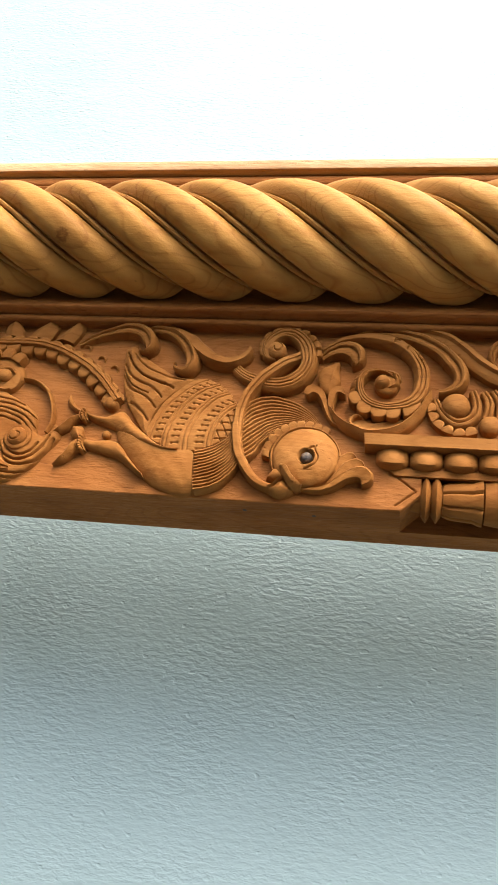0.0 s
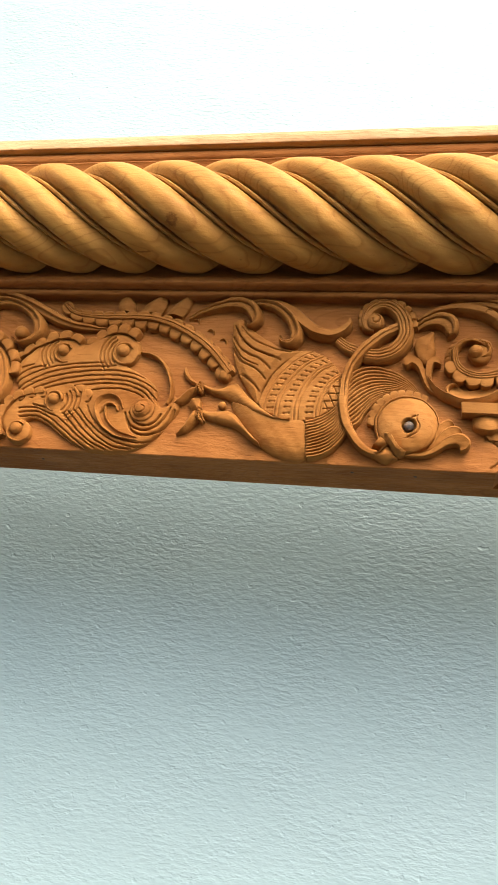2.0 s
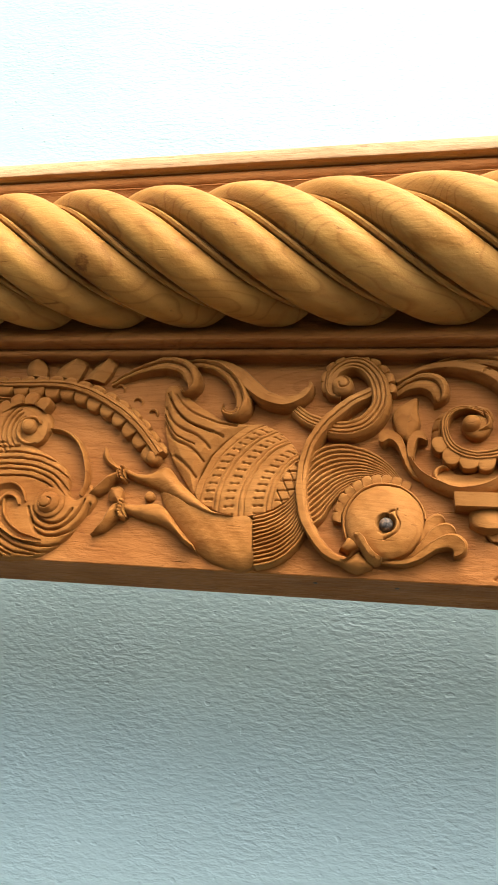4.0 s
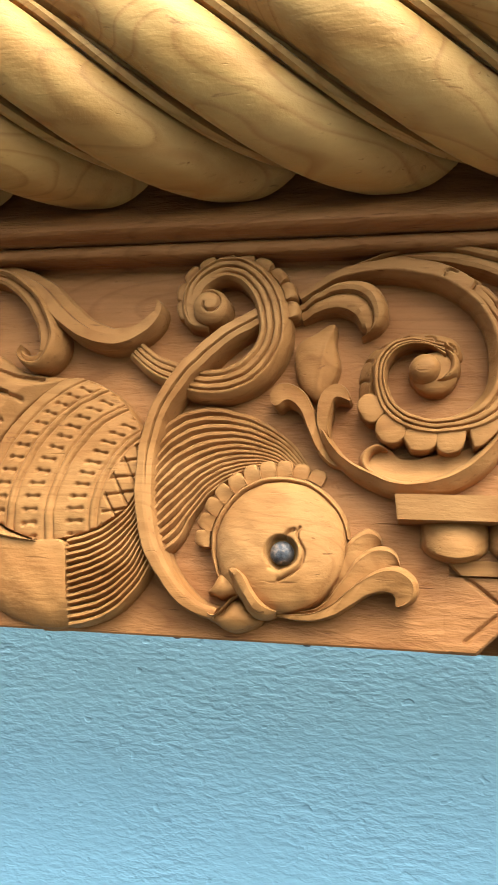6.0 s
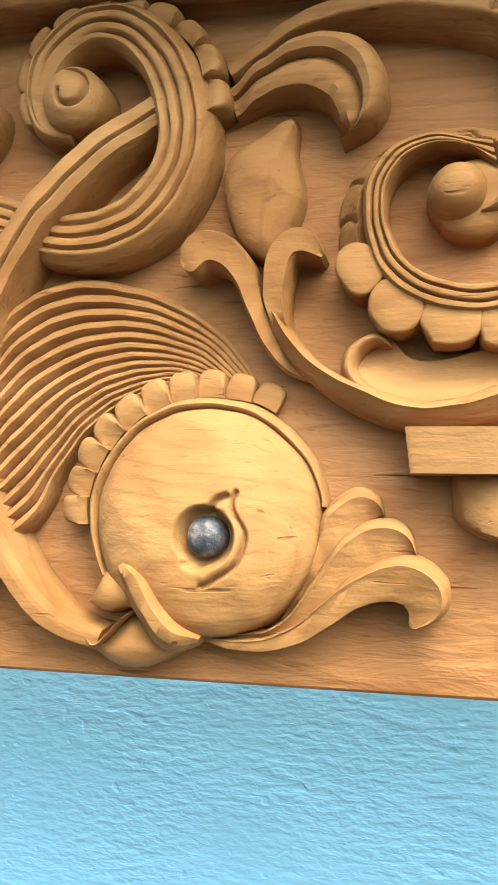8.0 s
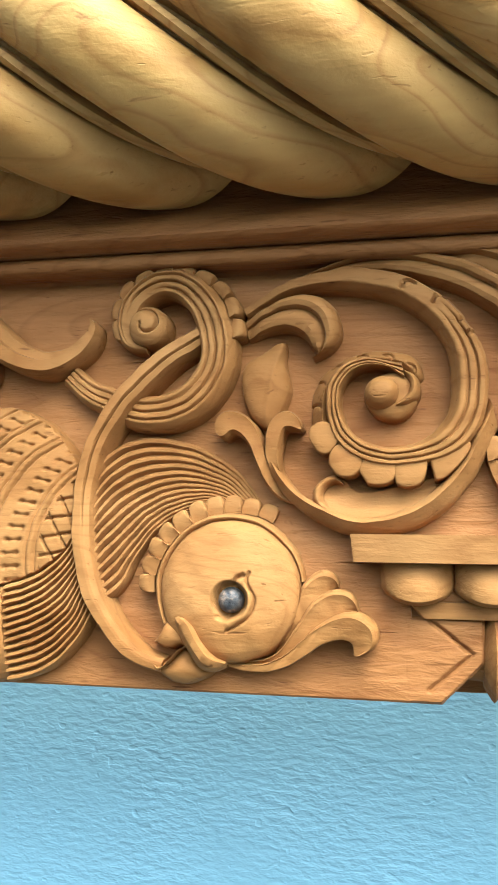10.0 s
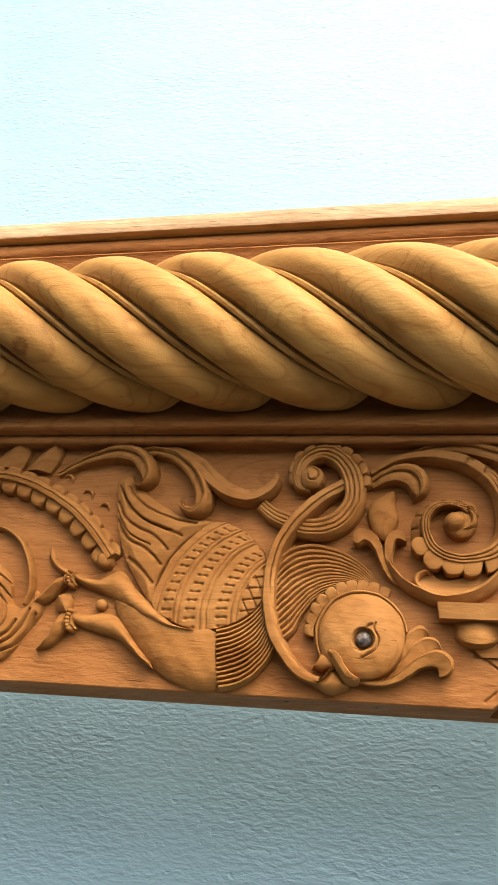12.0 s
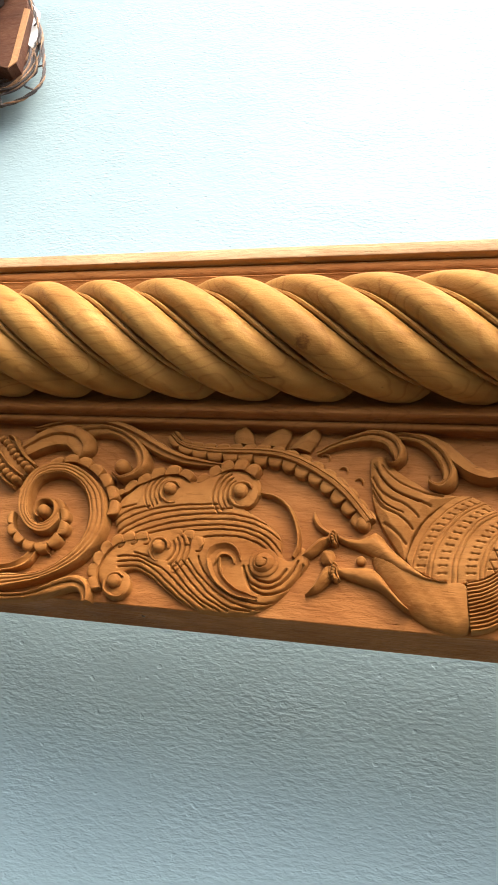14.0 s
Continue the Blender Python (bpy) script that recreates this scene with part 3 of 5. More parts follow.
carved("cup_leaf", [
    band([(28.28, 58.57), (30.60, 53.40), (39.29, 50.09), (51.88, 51.13), (62.75, 56.70), (69.75, 64.59)], [(30.82, 60.21), (36.54, 62.34), (39.80, 58.90), (50.22, 59.23), (60.49, 61.80), (69.41, 65.94)], [5, 6, 6.5, 5.5, 4, 2], [(0, 0.9), (0.1, 1), (0.3, 0.75), (0.7, 0.5), (1, 0.55)], 60),
    stroke([(37.17, 60.19), (34.42, 61.82), (30.71, 59.55), (29.93, 55.82), (33.68, 52.13), (39.29, 50.56)], [2, 3.2, 3.6, 3.6, 3, 2], [6, 7.5, 8, 8, 7], ROUND, 50, (0.1, 0.1)),
], scroll)
LEAF_SECTION = [(0, 0.8), (0.1, 1), (0.5, 0.96), (0.85, 1.0), (1, 0.8)]
carved("leaf", [band([(-0.73, 76.58), (-0.32, 80.32), (3.41, 82.30), (8.58, 80.67), (12.59, 75.55), (15.44, 67.19), (19.89, 59.44), (25.68, 55.55)], [(-0.17, 75.22), (2.45, 73.49), (4.80, 75.15), (7.90, 73.76), (10.71, 69.38), (13.53, 62.73), (18.30, 56.18), (25.69, 54.90)], [8, 9, 9.5, 9.5, 8.6, 6.6, 4, 2], [(0, 0.8), (0.1, 1), (0.5, 0.96), (0.85, 1.0), (1, 0.8)], 70)], beam)
carved("leaf", [band([(25.58, 76.87), (23.88, 80.40), (20.36, 81.80), (16.55, 79.35), (14.6, 74.5), (14.6, 69.5), (15.6, 66.0), (17.0, 62.6)], [(24.93, 75.88), (22.94, 76.24), (20.62, 76.27), (19.4, 73.29), (19.0, 69.5), (19.0, 66.6), (19.8, 63.2)], [8, 9, 9.3, 9.3, 9.1, 8.6, 7], LEAF_SECTION, 70)], beam)
carved("bud", [patch(ring_of([(7.6, 97.6), (12.6, 100.6), (17.2, 103.8), (19.0, 104.2), (19.6, 97.5), (21.0, 90.6), (20.2, 85.0), (18.4, 80.4), (15.4, 76.6), (12.0, 77.6), (8.6, 81.4), (6.4, 87.4), (5.6, 93.8)]), lambda U, V, d: 3.2 + 3.6 * (1 - np.exp(-np.maximum(d, 0) / 2.2)) + 0.4 * np.exp(-((along_line([(14.51, 80.57), (15.04, 88.18), (16.61, 94.97), (18.87, 101.43)], U, V) / 0.8) ** 2)), 0.36, blur=14)], beam)


def leaf(name, outer, inner, h, parent=None, prof=None):
    """An acanthus leaf with a rolled tip between its outer and inner edges."""
    return carved(name, [band(outer, inner, h, prof or [(0, 0.4), (0.06, 0.72), (0.18, 0.95), (0.3, 1.0), (0.42, 0.93), (0.47, 0.7), (0.55, 0.76), (0.78, 0.8), (0.93, 0.72), (1, 0.4)], 84)], parent or beam)


leaf("leaf", [(6.65, 110.97), (15.56, 114.98), (25.75, 117.47), (33.34, 114.14), (36.54, 107.11), (35.08, 102.04), (27.99, 97.69)], [(8.20, 104.25), (14.01, 106.29), (20.81, 106.89), (25.91, 103.92), (27.96, 100.59), (29.30, 99.35), (27.99, 97.69)], [5, 9, 11, 12, 12, 10, 7])
leaf("leaf", [(17.23, 121.03), (39.03, 128.33), (61.11, 129.06), (83.22, 119.26), (99.50, 102.52), (102.10, 91.79), (96.43, 82.16), (83.79, 79.01)], [(18.22, 118.27), (39.32, 124.13), (59.69, 121.15), (78.12, 111.85), (88.01, 100.71), (92.76, 92.23), (89.45, 86.07), (83.63, 84.09)], [5, 8, 9, 11, 12, 12, 8])
carved("stem", [stroke([(53.81, 128.35), (75.79, 126.32), (90.35, 119.52), (104.68, 105.80), (118.52, 95.11), (135.41, 90.78), (152.33, 98.33)], [3, 7, 10, 11, 11, 9, 6], [6, 10, 11, 11, 11, 9], [(0, 0.6), (0.1, 0.9), (0.4, 1), (0.5, 0.75), (0.8, 0.7), (1, 0.5)], 80)], beam)
leaf("leaf", [(125.51, 123.51), (117.83, 120.53), (112.98, 111.43), (114.40, 102.71), (121.94, 96.98)], [(128.94, 118.26), (122.00, 116.22), (117.84, 109.86), (118.53, 104.63), (122.64, 101.32)], [8, 11, 11, 8])

# ---- frieze: the small shell scroll above the bracket ----
shell = carved("shell_scroll", [
    stroke([(81.85, 76.61), (86.63, 66.44), (95.27, 59.55), (104.60, 64.14), (106.83, 74.96), (104.36, 83.21)], [4, 6, 7, 7, 6, 5], [6, 7.5, 8, 8, 7], grooves(2, 0.25), 60),
    stroke([(111.26, 84.21), (114.69, 74.76), (112.73, 64.39)], [5, 6, 6], [5, 6, 5], grooves(2, 0.3), 30),
    stroke([(117.03, 85.34), (121.42, 75.11), (120.72, 64.83)], [5, 6, 6], [5, 6, 5], grooves(2, 0.3), 30),
], beam)
for c, r, h in (([(94.20, 71.77)][0], 9.0, 12), ([(115.11, 59.44)][0], 6.6, 9)):
    carved("boss", [dome(c, r, h, 4)], shell)
scallops(lobes([(78.53, 74.15), (79.95, 63.41), (87.03, 54.83), (96.17, 52.14), (107.14, 54.39)], 6, 4.6, [7, 8, 7]), shell)


# ---- frieze: the bird, carved as one piece with its ground ----
HEAD, HEAD_R = [(4.57, 29.43)][0], 0.5 * ([(23.77, 29.88)][0][0] - [(-16.72, 28.87)][0][0])
EYE = [(6.08, 26.94)][0]
W0, W1 = [(-41.20, 32.64)][0], [(-23.08, 34.88)][0]
R0, R1 = W0[0] - [(-98.40, 29.92)][0][0], W1[0] - [(-64.63, 32.95)][0][0]


def head_relief(U, V, d):
    rho = np.hypot(U - HEAD[0], V - HEAD[1]) / HEAD_R
    H = 5.6 + 7.6 * np.clip(1.02 - rho**2, 0, 1) ** 0.5
    eye = np.hypot(U - EYE[0], V - EYE[1])
    H -= 4.6 * np.exp(-((eye / 4.9) ** 10))
    for line, w, depth in (
        ([(11.64, 34.67), (10.80, 32.58), (11.41, 30.51), (12.99, 27.91), (12.83, 25.39), (11.73, 22.57), (9.45, 20.64), (5.41, 18.55)], 0.42, 1.3),
        ([(6.93, 31.41), (7.88, 32.93), (9.81, 33.90)], 0.6, 1.6),
        ([(2.78, 22.33), (4.07, 21.90), (5.34, 22.02)], 0.6, 1.5),
    ):
        H -= depth * np.exp(-((along_line(line, U, V) / w) ** 2))
    H += 0.45 * np.exp(-((along_line([(10.25, 30.50), (11.46, 27.70), (11.11, 24.88), (9.61, 22.51), (6.06, 20.26)], U, V) / 0.9) ** 2))
    return H


def wing_relief(U, V, d):
    # rings whose middle slides along as they shrink
    ex, ey, dr = W1[0] - W0[0], W1[1] - W0[1], R1 - R0
    px, py = U - W0[0], V - W0[1]
    a, b, c = ex * ex + ey * ey - dr * dr, -2 * (px * ex + py * ey) - 2 * R0 * dr, px**2 + py**2 - R0**2
    q = (-b + np.sqrt(np.maximum(b * b - 4 * a * c, 0))) / (2 * a)
    turn = np.degrees(np.arctan2(V - (W0[1] + q * ey), (W0[0] + q * ex) - U))
    H = 6.2 + 2.4 * np.clip(d / 9, 0, 1) + 0.8 * np.clip(q, 0, 1)
    for q0, pace in ((0.185, 5.0), (0.55, 5.3), (1.03, 5.7)):
        row = np.exp(-(((q - q0) / 0.07) ** 4))
        gaps = 0.5 + 0.5 * np.cos(np.radians(turn * 360 / pace))
        holes = np.exp(-(((q - q0 - 0.06) / 0.026) ** 2)) + np.exp(-(((q - q0 + 0.06) / 0.026) ** 2))
        H -= row * 0.6 * gaps**6 + holes * gaps**3 * 0.95
    for q0 in (0.03, 0.29, 0.375, 0.71, 0.80, 1.17, 1.25):
        H -= 0.75 * np.exp(-(((q - q0) / 0.016) ** 2))
    for q0 in (0.335, 0.755, 1.21):
        H += 0.35 * np.exp(-(((q - q0) / 0.035) ** 2))
    net = q > 1.29
    for au, av in ((-0.2, 1.0), (0.9, 0.45)):
        k = ((U * au + V * av) / 5.2) % 1.0
        H -= np.where(net, 1.2 * np.exp(-(((k - 0.5) / 0.085) ** 2)), 0)
    return H


def tail_relief(U, V, d):
    H = 3.2 + 3.6 * np.clip(d / 6, 0, 1)
    for line, w in (
        ([(-120.94, 103.43), (-114.65, 95.92), (-99.70, 87.88), (-82.66, 84.39)], 0.9),
        ([(-124.36, 100.59), (-116.31, 89.55), (-101.41, 81.64), (-89.56, 77.35)], 1.0),
        ([(-126.14, 94.97), (-118.01, 83.51), (-104.70, 77.03), (-96.35, 69.82)], 1.0),
        ([(-125.50, 85.30), (-117.81, 74.61), (-107.49, 69.54), (-99.33, 61.94)], 1.0),
        ([(-116.31, 64.57), (-109.54, 59.56), (-102.47, 52.09)], 1.2),
        ([(-126.41, 104.24), (-121.66, 96.41), (-110.16, 85.54), (-94.45, 79.90)], 0.45),
        ([(-126.50, 90.79), (-118.52, 78.62), (-105.17, 71.71)], 0.45),
    ):
        H -= 2.0 * np.exp(-((along_line(line, U, V) / (0.75 * w)) ** 2))
    return H


def belly_relief(U, V, d):
    far = along_line([(-122.6, 43.0), (-118.14, 33.37), (-110.67, 23.92), (-100.49, 12.51), (-86.53, 3.59), (-73.84, 0.54), (-62.0, 0.9)], U, V, 40)
    return 1.5 + 7.6 * (1 - np.exp(-far / 6.0)) - 0.5 * np.clip(far / 30, 0, 1) ** 2


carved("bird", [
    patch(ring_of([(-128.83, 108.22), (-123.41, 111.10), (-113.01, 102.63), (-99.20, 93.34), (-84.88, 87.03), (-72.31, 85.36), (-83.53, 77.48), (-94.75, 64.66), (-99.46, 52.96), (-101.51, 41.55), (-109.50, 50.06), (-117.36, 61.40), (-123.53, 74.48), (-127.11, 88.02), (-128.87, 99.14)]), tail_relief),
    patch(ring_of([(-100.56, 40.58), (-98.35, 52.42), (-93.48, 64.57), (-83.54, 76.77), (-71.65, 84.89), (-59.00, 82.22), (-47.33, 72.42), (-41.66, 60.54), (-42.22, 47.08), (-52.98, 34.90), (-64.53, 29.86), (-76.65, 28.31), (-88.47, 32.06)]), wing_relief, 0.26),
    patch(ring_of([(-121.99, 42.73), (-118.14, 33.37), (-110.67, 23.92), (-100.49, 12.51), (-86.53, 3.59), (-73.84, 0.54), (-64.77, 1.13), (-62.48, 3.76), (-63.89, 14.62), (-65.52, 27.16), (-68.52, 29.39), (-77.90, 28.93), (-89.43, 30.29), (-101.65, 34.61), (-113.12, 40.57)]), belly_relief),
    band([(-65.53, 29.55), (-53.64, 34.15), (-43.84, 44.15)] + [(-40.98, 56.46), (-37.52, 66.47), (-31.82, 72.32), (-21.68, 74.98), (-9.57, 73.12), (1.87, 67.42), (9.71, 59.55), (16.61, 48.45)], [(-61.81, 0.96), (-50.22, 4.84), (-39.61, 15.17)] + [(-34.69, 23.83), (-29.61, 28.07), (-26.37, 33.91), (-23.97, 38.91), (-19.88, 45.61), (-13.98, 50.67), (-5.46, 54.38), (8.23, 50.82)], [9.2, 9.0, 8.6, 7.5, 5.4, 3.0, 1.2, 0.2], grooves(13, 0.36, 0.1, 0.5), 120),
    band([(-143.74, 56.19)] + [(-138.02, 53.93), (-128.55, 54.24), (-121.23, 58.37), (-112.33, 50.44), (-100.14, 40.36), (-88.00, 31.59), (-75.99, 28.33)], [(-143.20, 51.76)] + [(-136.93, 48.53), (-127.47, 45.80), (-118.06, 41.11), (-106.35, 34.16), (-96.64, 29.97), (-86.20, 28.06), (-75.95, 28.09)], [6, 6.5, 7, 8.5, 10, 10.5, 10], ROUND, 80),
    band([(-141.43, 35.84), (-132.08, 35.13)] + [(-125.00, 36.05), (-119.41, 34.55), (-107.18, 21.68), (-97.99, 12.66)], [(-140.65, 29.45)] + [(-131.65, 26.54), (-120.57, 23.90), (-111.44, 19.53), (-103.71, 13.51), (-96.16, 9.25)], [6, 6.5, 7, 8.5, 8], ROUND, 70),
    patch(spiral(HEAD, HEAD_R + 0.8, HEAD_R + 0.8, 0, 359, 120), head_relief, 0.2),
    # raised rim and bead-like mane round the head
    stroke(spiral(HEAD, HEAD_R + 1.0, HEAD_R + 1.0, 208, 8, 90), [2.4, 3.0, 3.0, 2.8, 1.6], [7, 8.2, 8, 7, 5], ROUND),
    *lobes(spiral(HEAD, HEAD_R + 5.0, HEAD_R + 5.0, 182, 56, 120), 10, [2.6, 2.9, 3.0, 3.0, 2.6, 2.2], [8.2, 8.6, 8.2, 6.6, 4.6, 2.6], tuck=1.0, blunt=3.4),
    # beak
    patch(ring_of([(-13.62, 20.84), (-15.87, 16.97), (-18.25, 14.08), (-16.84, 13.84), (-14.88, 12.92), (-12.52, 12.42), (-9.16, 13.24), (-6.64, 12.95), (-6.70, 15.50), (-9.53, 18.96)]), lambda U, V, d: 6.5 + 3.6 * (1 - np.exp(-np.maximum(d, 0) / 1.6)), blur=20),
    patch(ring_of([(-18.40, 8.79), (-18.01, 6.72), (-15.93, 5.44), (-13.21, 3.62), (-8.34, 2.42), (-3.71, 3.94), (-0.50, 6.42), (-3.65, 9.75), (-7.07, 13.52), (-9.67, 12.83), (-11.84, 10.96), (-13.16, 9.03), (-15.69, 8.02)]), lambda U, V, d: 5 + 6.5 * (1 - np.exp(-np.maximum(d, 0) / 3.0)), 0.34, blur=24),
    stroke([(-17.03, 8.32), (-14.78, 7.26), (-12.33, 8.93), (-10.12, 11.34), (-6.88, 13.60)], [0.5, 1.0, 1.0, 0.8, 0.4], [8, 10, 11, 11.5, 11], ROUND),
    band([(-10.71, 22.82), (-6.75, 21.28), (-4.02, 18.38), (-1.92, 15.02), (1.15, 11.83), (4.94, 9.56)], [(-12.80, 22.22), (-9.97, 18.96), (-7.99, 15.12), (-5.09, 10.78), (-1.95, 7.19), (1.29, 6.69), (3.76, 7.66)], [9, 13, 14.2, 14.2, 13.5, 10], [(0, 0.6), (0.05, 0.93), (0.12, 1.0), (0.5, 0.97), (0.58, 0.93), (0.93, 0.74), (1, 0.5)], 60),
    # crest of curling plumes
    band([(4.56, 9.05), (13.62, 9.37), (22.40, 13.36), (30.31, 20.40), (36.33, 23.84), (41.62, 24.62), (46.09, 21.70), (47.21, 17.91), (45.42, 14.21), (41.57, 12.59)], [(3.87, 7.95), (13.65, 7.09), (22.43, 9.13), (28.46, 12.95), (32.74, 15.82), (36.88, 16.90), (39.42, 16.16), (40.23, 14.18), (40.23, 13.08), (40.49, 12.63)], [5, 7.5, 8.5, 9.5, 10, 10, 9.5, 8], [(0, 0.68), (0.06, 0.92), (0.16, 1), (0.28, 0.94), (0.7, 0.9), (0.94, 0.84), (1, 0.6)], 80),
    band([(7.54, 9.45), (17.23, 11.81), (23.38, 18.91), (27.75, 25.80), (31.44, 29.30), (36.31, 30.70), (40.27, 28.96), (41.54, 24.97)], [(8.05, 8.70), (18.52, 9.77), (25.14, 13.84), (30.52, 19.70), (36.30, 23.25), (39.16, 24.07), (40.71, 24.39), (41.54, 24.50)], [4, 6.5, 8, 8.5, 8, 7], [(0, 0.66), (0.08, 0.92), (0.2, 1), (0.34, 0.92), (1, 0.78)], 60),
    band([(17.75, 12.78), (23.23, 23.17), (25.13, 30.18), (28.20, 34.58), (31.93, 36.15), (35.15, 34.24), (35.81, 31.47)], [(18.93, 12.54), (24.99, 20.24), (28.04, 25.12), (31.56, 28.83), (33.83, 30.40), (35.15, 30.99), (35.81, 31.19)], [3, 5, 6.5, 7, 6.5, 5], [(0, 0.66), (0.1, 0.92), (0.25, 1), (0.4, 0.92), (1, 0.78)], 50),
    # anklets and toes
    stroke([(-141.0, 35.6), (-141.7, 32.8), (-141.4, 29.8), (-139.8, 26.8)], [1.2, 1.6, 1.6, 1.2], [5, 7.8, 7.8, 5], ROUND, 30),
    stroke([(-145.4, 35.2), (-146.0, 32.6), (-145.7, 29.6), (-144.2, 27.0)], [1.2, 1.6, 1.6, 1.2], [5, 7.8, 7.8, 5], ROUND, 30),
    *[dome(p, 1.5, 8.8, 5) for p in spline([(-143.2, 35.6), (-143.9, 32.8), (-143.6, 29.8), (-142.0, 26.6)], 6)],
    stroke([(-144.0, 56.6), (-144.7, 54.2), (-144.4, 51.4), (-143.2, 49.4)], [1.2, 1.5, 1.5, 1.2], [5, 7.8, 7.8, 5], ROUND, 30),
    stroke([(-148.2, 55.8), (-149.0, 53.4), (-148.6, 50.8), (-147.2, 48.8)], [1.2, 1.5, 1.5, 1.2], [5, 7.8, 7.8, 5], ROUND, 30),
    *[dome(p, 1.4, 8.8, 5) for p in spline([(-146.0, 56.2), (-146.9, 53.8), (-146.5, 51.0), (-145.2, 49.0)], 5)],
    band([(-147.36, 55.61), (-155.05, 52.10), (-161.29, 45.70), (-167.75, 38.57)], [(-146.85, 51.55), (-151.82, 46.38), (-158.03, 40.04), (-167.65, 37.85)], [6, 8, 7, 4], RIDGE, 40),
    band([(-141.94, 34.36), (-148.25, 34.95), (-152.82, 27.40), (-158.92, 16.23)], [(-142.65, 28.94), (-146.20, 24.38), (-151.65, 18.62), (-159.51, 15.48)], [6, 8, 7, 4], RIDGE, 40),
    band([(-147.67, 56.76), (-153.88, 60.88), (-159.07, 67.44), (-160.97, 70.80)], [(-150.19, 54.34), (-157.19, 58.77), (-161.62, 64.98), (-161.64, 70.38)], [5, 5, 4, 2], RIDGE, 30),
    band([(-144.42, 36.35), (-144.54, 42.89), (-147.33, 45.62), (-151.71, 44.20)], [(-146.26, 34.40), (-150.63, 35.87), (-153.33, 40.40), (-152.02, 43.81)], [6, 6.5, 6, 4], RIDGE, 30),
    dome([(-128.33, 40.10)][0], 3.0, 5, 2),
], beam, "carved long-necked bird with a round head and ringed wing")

iron, nodes, links, bsdf = material("dark_iron")
rust = noise_tex(nodes, links, mapped(nodes, links, (420, 420, 420)), 1.0, 4.0, 0.6)
links.new(ramp(nodes, links, rust, [(0.35, (0.014, 0.011, 0.009)), (0.55, (0.05, 0.036, 0.026)), (0.68, (0.17, 0.10, 0.055))]), bsdf.inputs["Base Color"])
bsdf.inputs["Metallic"].default_value, bsdf.inputs["Roughness"].default_value = 0.0, 0.5
bsdf.inputs["Specular IOR Level"].default_value = 0.3
links.new(bump(nodes, links, [(rust, 0.0006)]), bsdf.inputs["Normal"])
carved("eye_stud", [dome(EYE, 3.7, 13.0, 9.4, full=0.62)], beam, "small dark hammered iron stud set as an eye", iron, 0.05)


# ---- frieze: curling leaves over the bird's tail ----
leaf("leaf", [(-164.71, 113.71), (-150.65, 120.44), (-136.52, 125.89), (-122.12, 127.58), (-111.61, 122.55), (-106.62, 113.81), (-108.71, 105.34), (-116.20, 102.65), (-119.27, 108.91)], [(-164.27, 110.41), (-148.31, 116.37), (-132.13, 118.99), (-121.10, 116.92), (-117.09, 112.21), (-114.67, 109.09), (-113.05, 106.76), (-115.79, 105.85), (-118.91, 108.92)], [4, 7, 9, 11, 12, 12, 11, 8])
leaf("leaf", [(-118.52, 127.68), (-100.53, 125.77), (-85.98, 117.37), (-76.75, 105.90), (-74.42, 94.45), (-80.69, 87.30), (-89.22, 89.14), (-92.24, 93.58), (-90.76, 96.74)], [(-114.45, 122.46), (-100.00, 118.88), (-89.63, 110.08), (-84.17, 99.75), (-83.80, 93.99), (-86.10, 93.11), (-88.52, 93.76), (-89.92, 94.46), (-90.74, 96.36)], [6, 9, 11, 12, 12.5, 12, 10, 8])
carved("stem", [stroke([(-109.47, 126.72), (-95.06, 123.10), (-82.43, 115.51)] + [(-75.18, 108.08), (-66.46, 101.55), (-57.01, 98.38), (-47.80, 100.87), (-41.85, 107.64), (-42.32, 112.53)], [4, 6.5, 8, 9.5, 10, 9.5, 8.5, 7, 5], [6, 9, 10, 11, 12, 12, 11, 10, 8], [(0, 0.5), (0.1, 0.68), (0.4, 0.72), (0.46, 0.98), (0.85, 1.0), (1, 0.7)], 100, (0, 0.08))], beam)

# ---- frieze: feathered frond ----
frond_line = [(-268.24, 122.30), (-260.47, 115.47), (-248.51, 111.53), (-227.93, 109.70), (-206.19, 109.66), (-184.56, 107.14), (-164.59, 98.94), (-146.70, 87.79), (-133.86, 75.27), (-124.68, 64.47)]
frond = carved("frond", [stroke(frond_line, [2.5, 3.5, 4.5, 5.5, 6, 6.5, 6], [5, 7, 8.5, 9.5, 10, 10, 9], [(0, 0.7), (0.12, 0.95), (0.4, 1), (0.5, 0.9), (0.6, 1), (0.88, 0.95), (1, 0.7)], 110)], beam, "carved curved frond with scale-like lobes")
scallops(lobes(frond_line, 17, [2.0, 2.8, 3.6, 4.0, 3.8, 3.0], [6, 7.5, 8, 8, 5.5, 3.5], 2.5), frond)
carved("crescent", [stroke(spiral(c, 3.0, 3.0, 150, -30, 20), [0.6, 2.0, 2.0, 0.6], [1.0, 2.4, 2.4, 1.0], ROUND) for c in ((-159.3, 108.7), (-146.4, 100.0), (-135.7, 92.5))], frond)
scallops(lobes(frond_line, 15, [2.8, 4.6, 6.0, 7.0, 7.4, 6.8], [5.5, 6.8, 7.2, 7.6, 7.6, 7.2], -3.0, -1, blunt=3.2), frond)
carved("boss", [dome([(-129.17, 63.12)][0], 4.6, 8.5, 4)], frond)
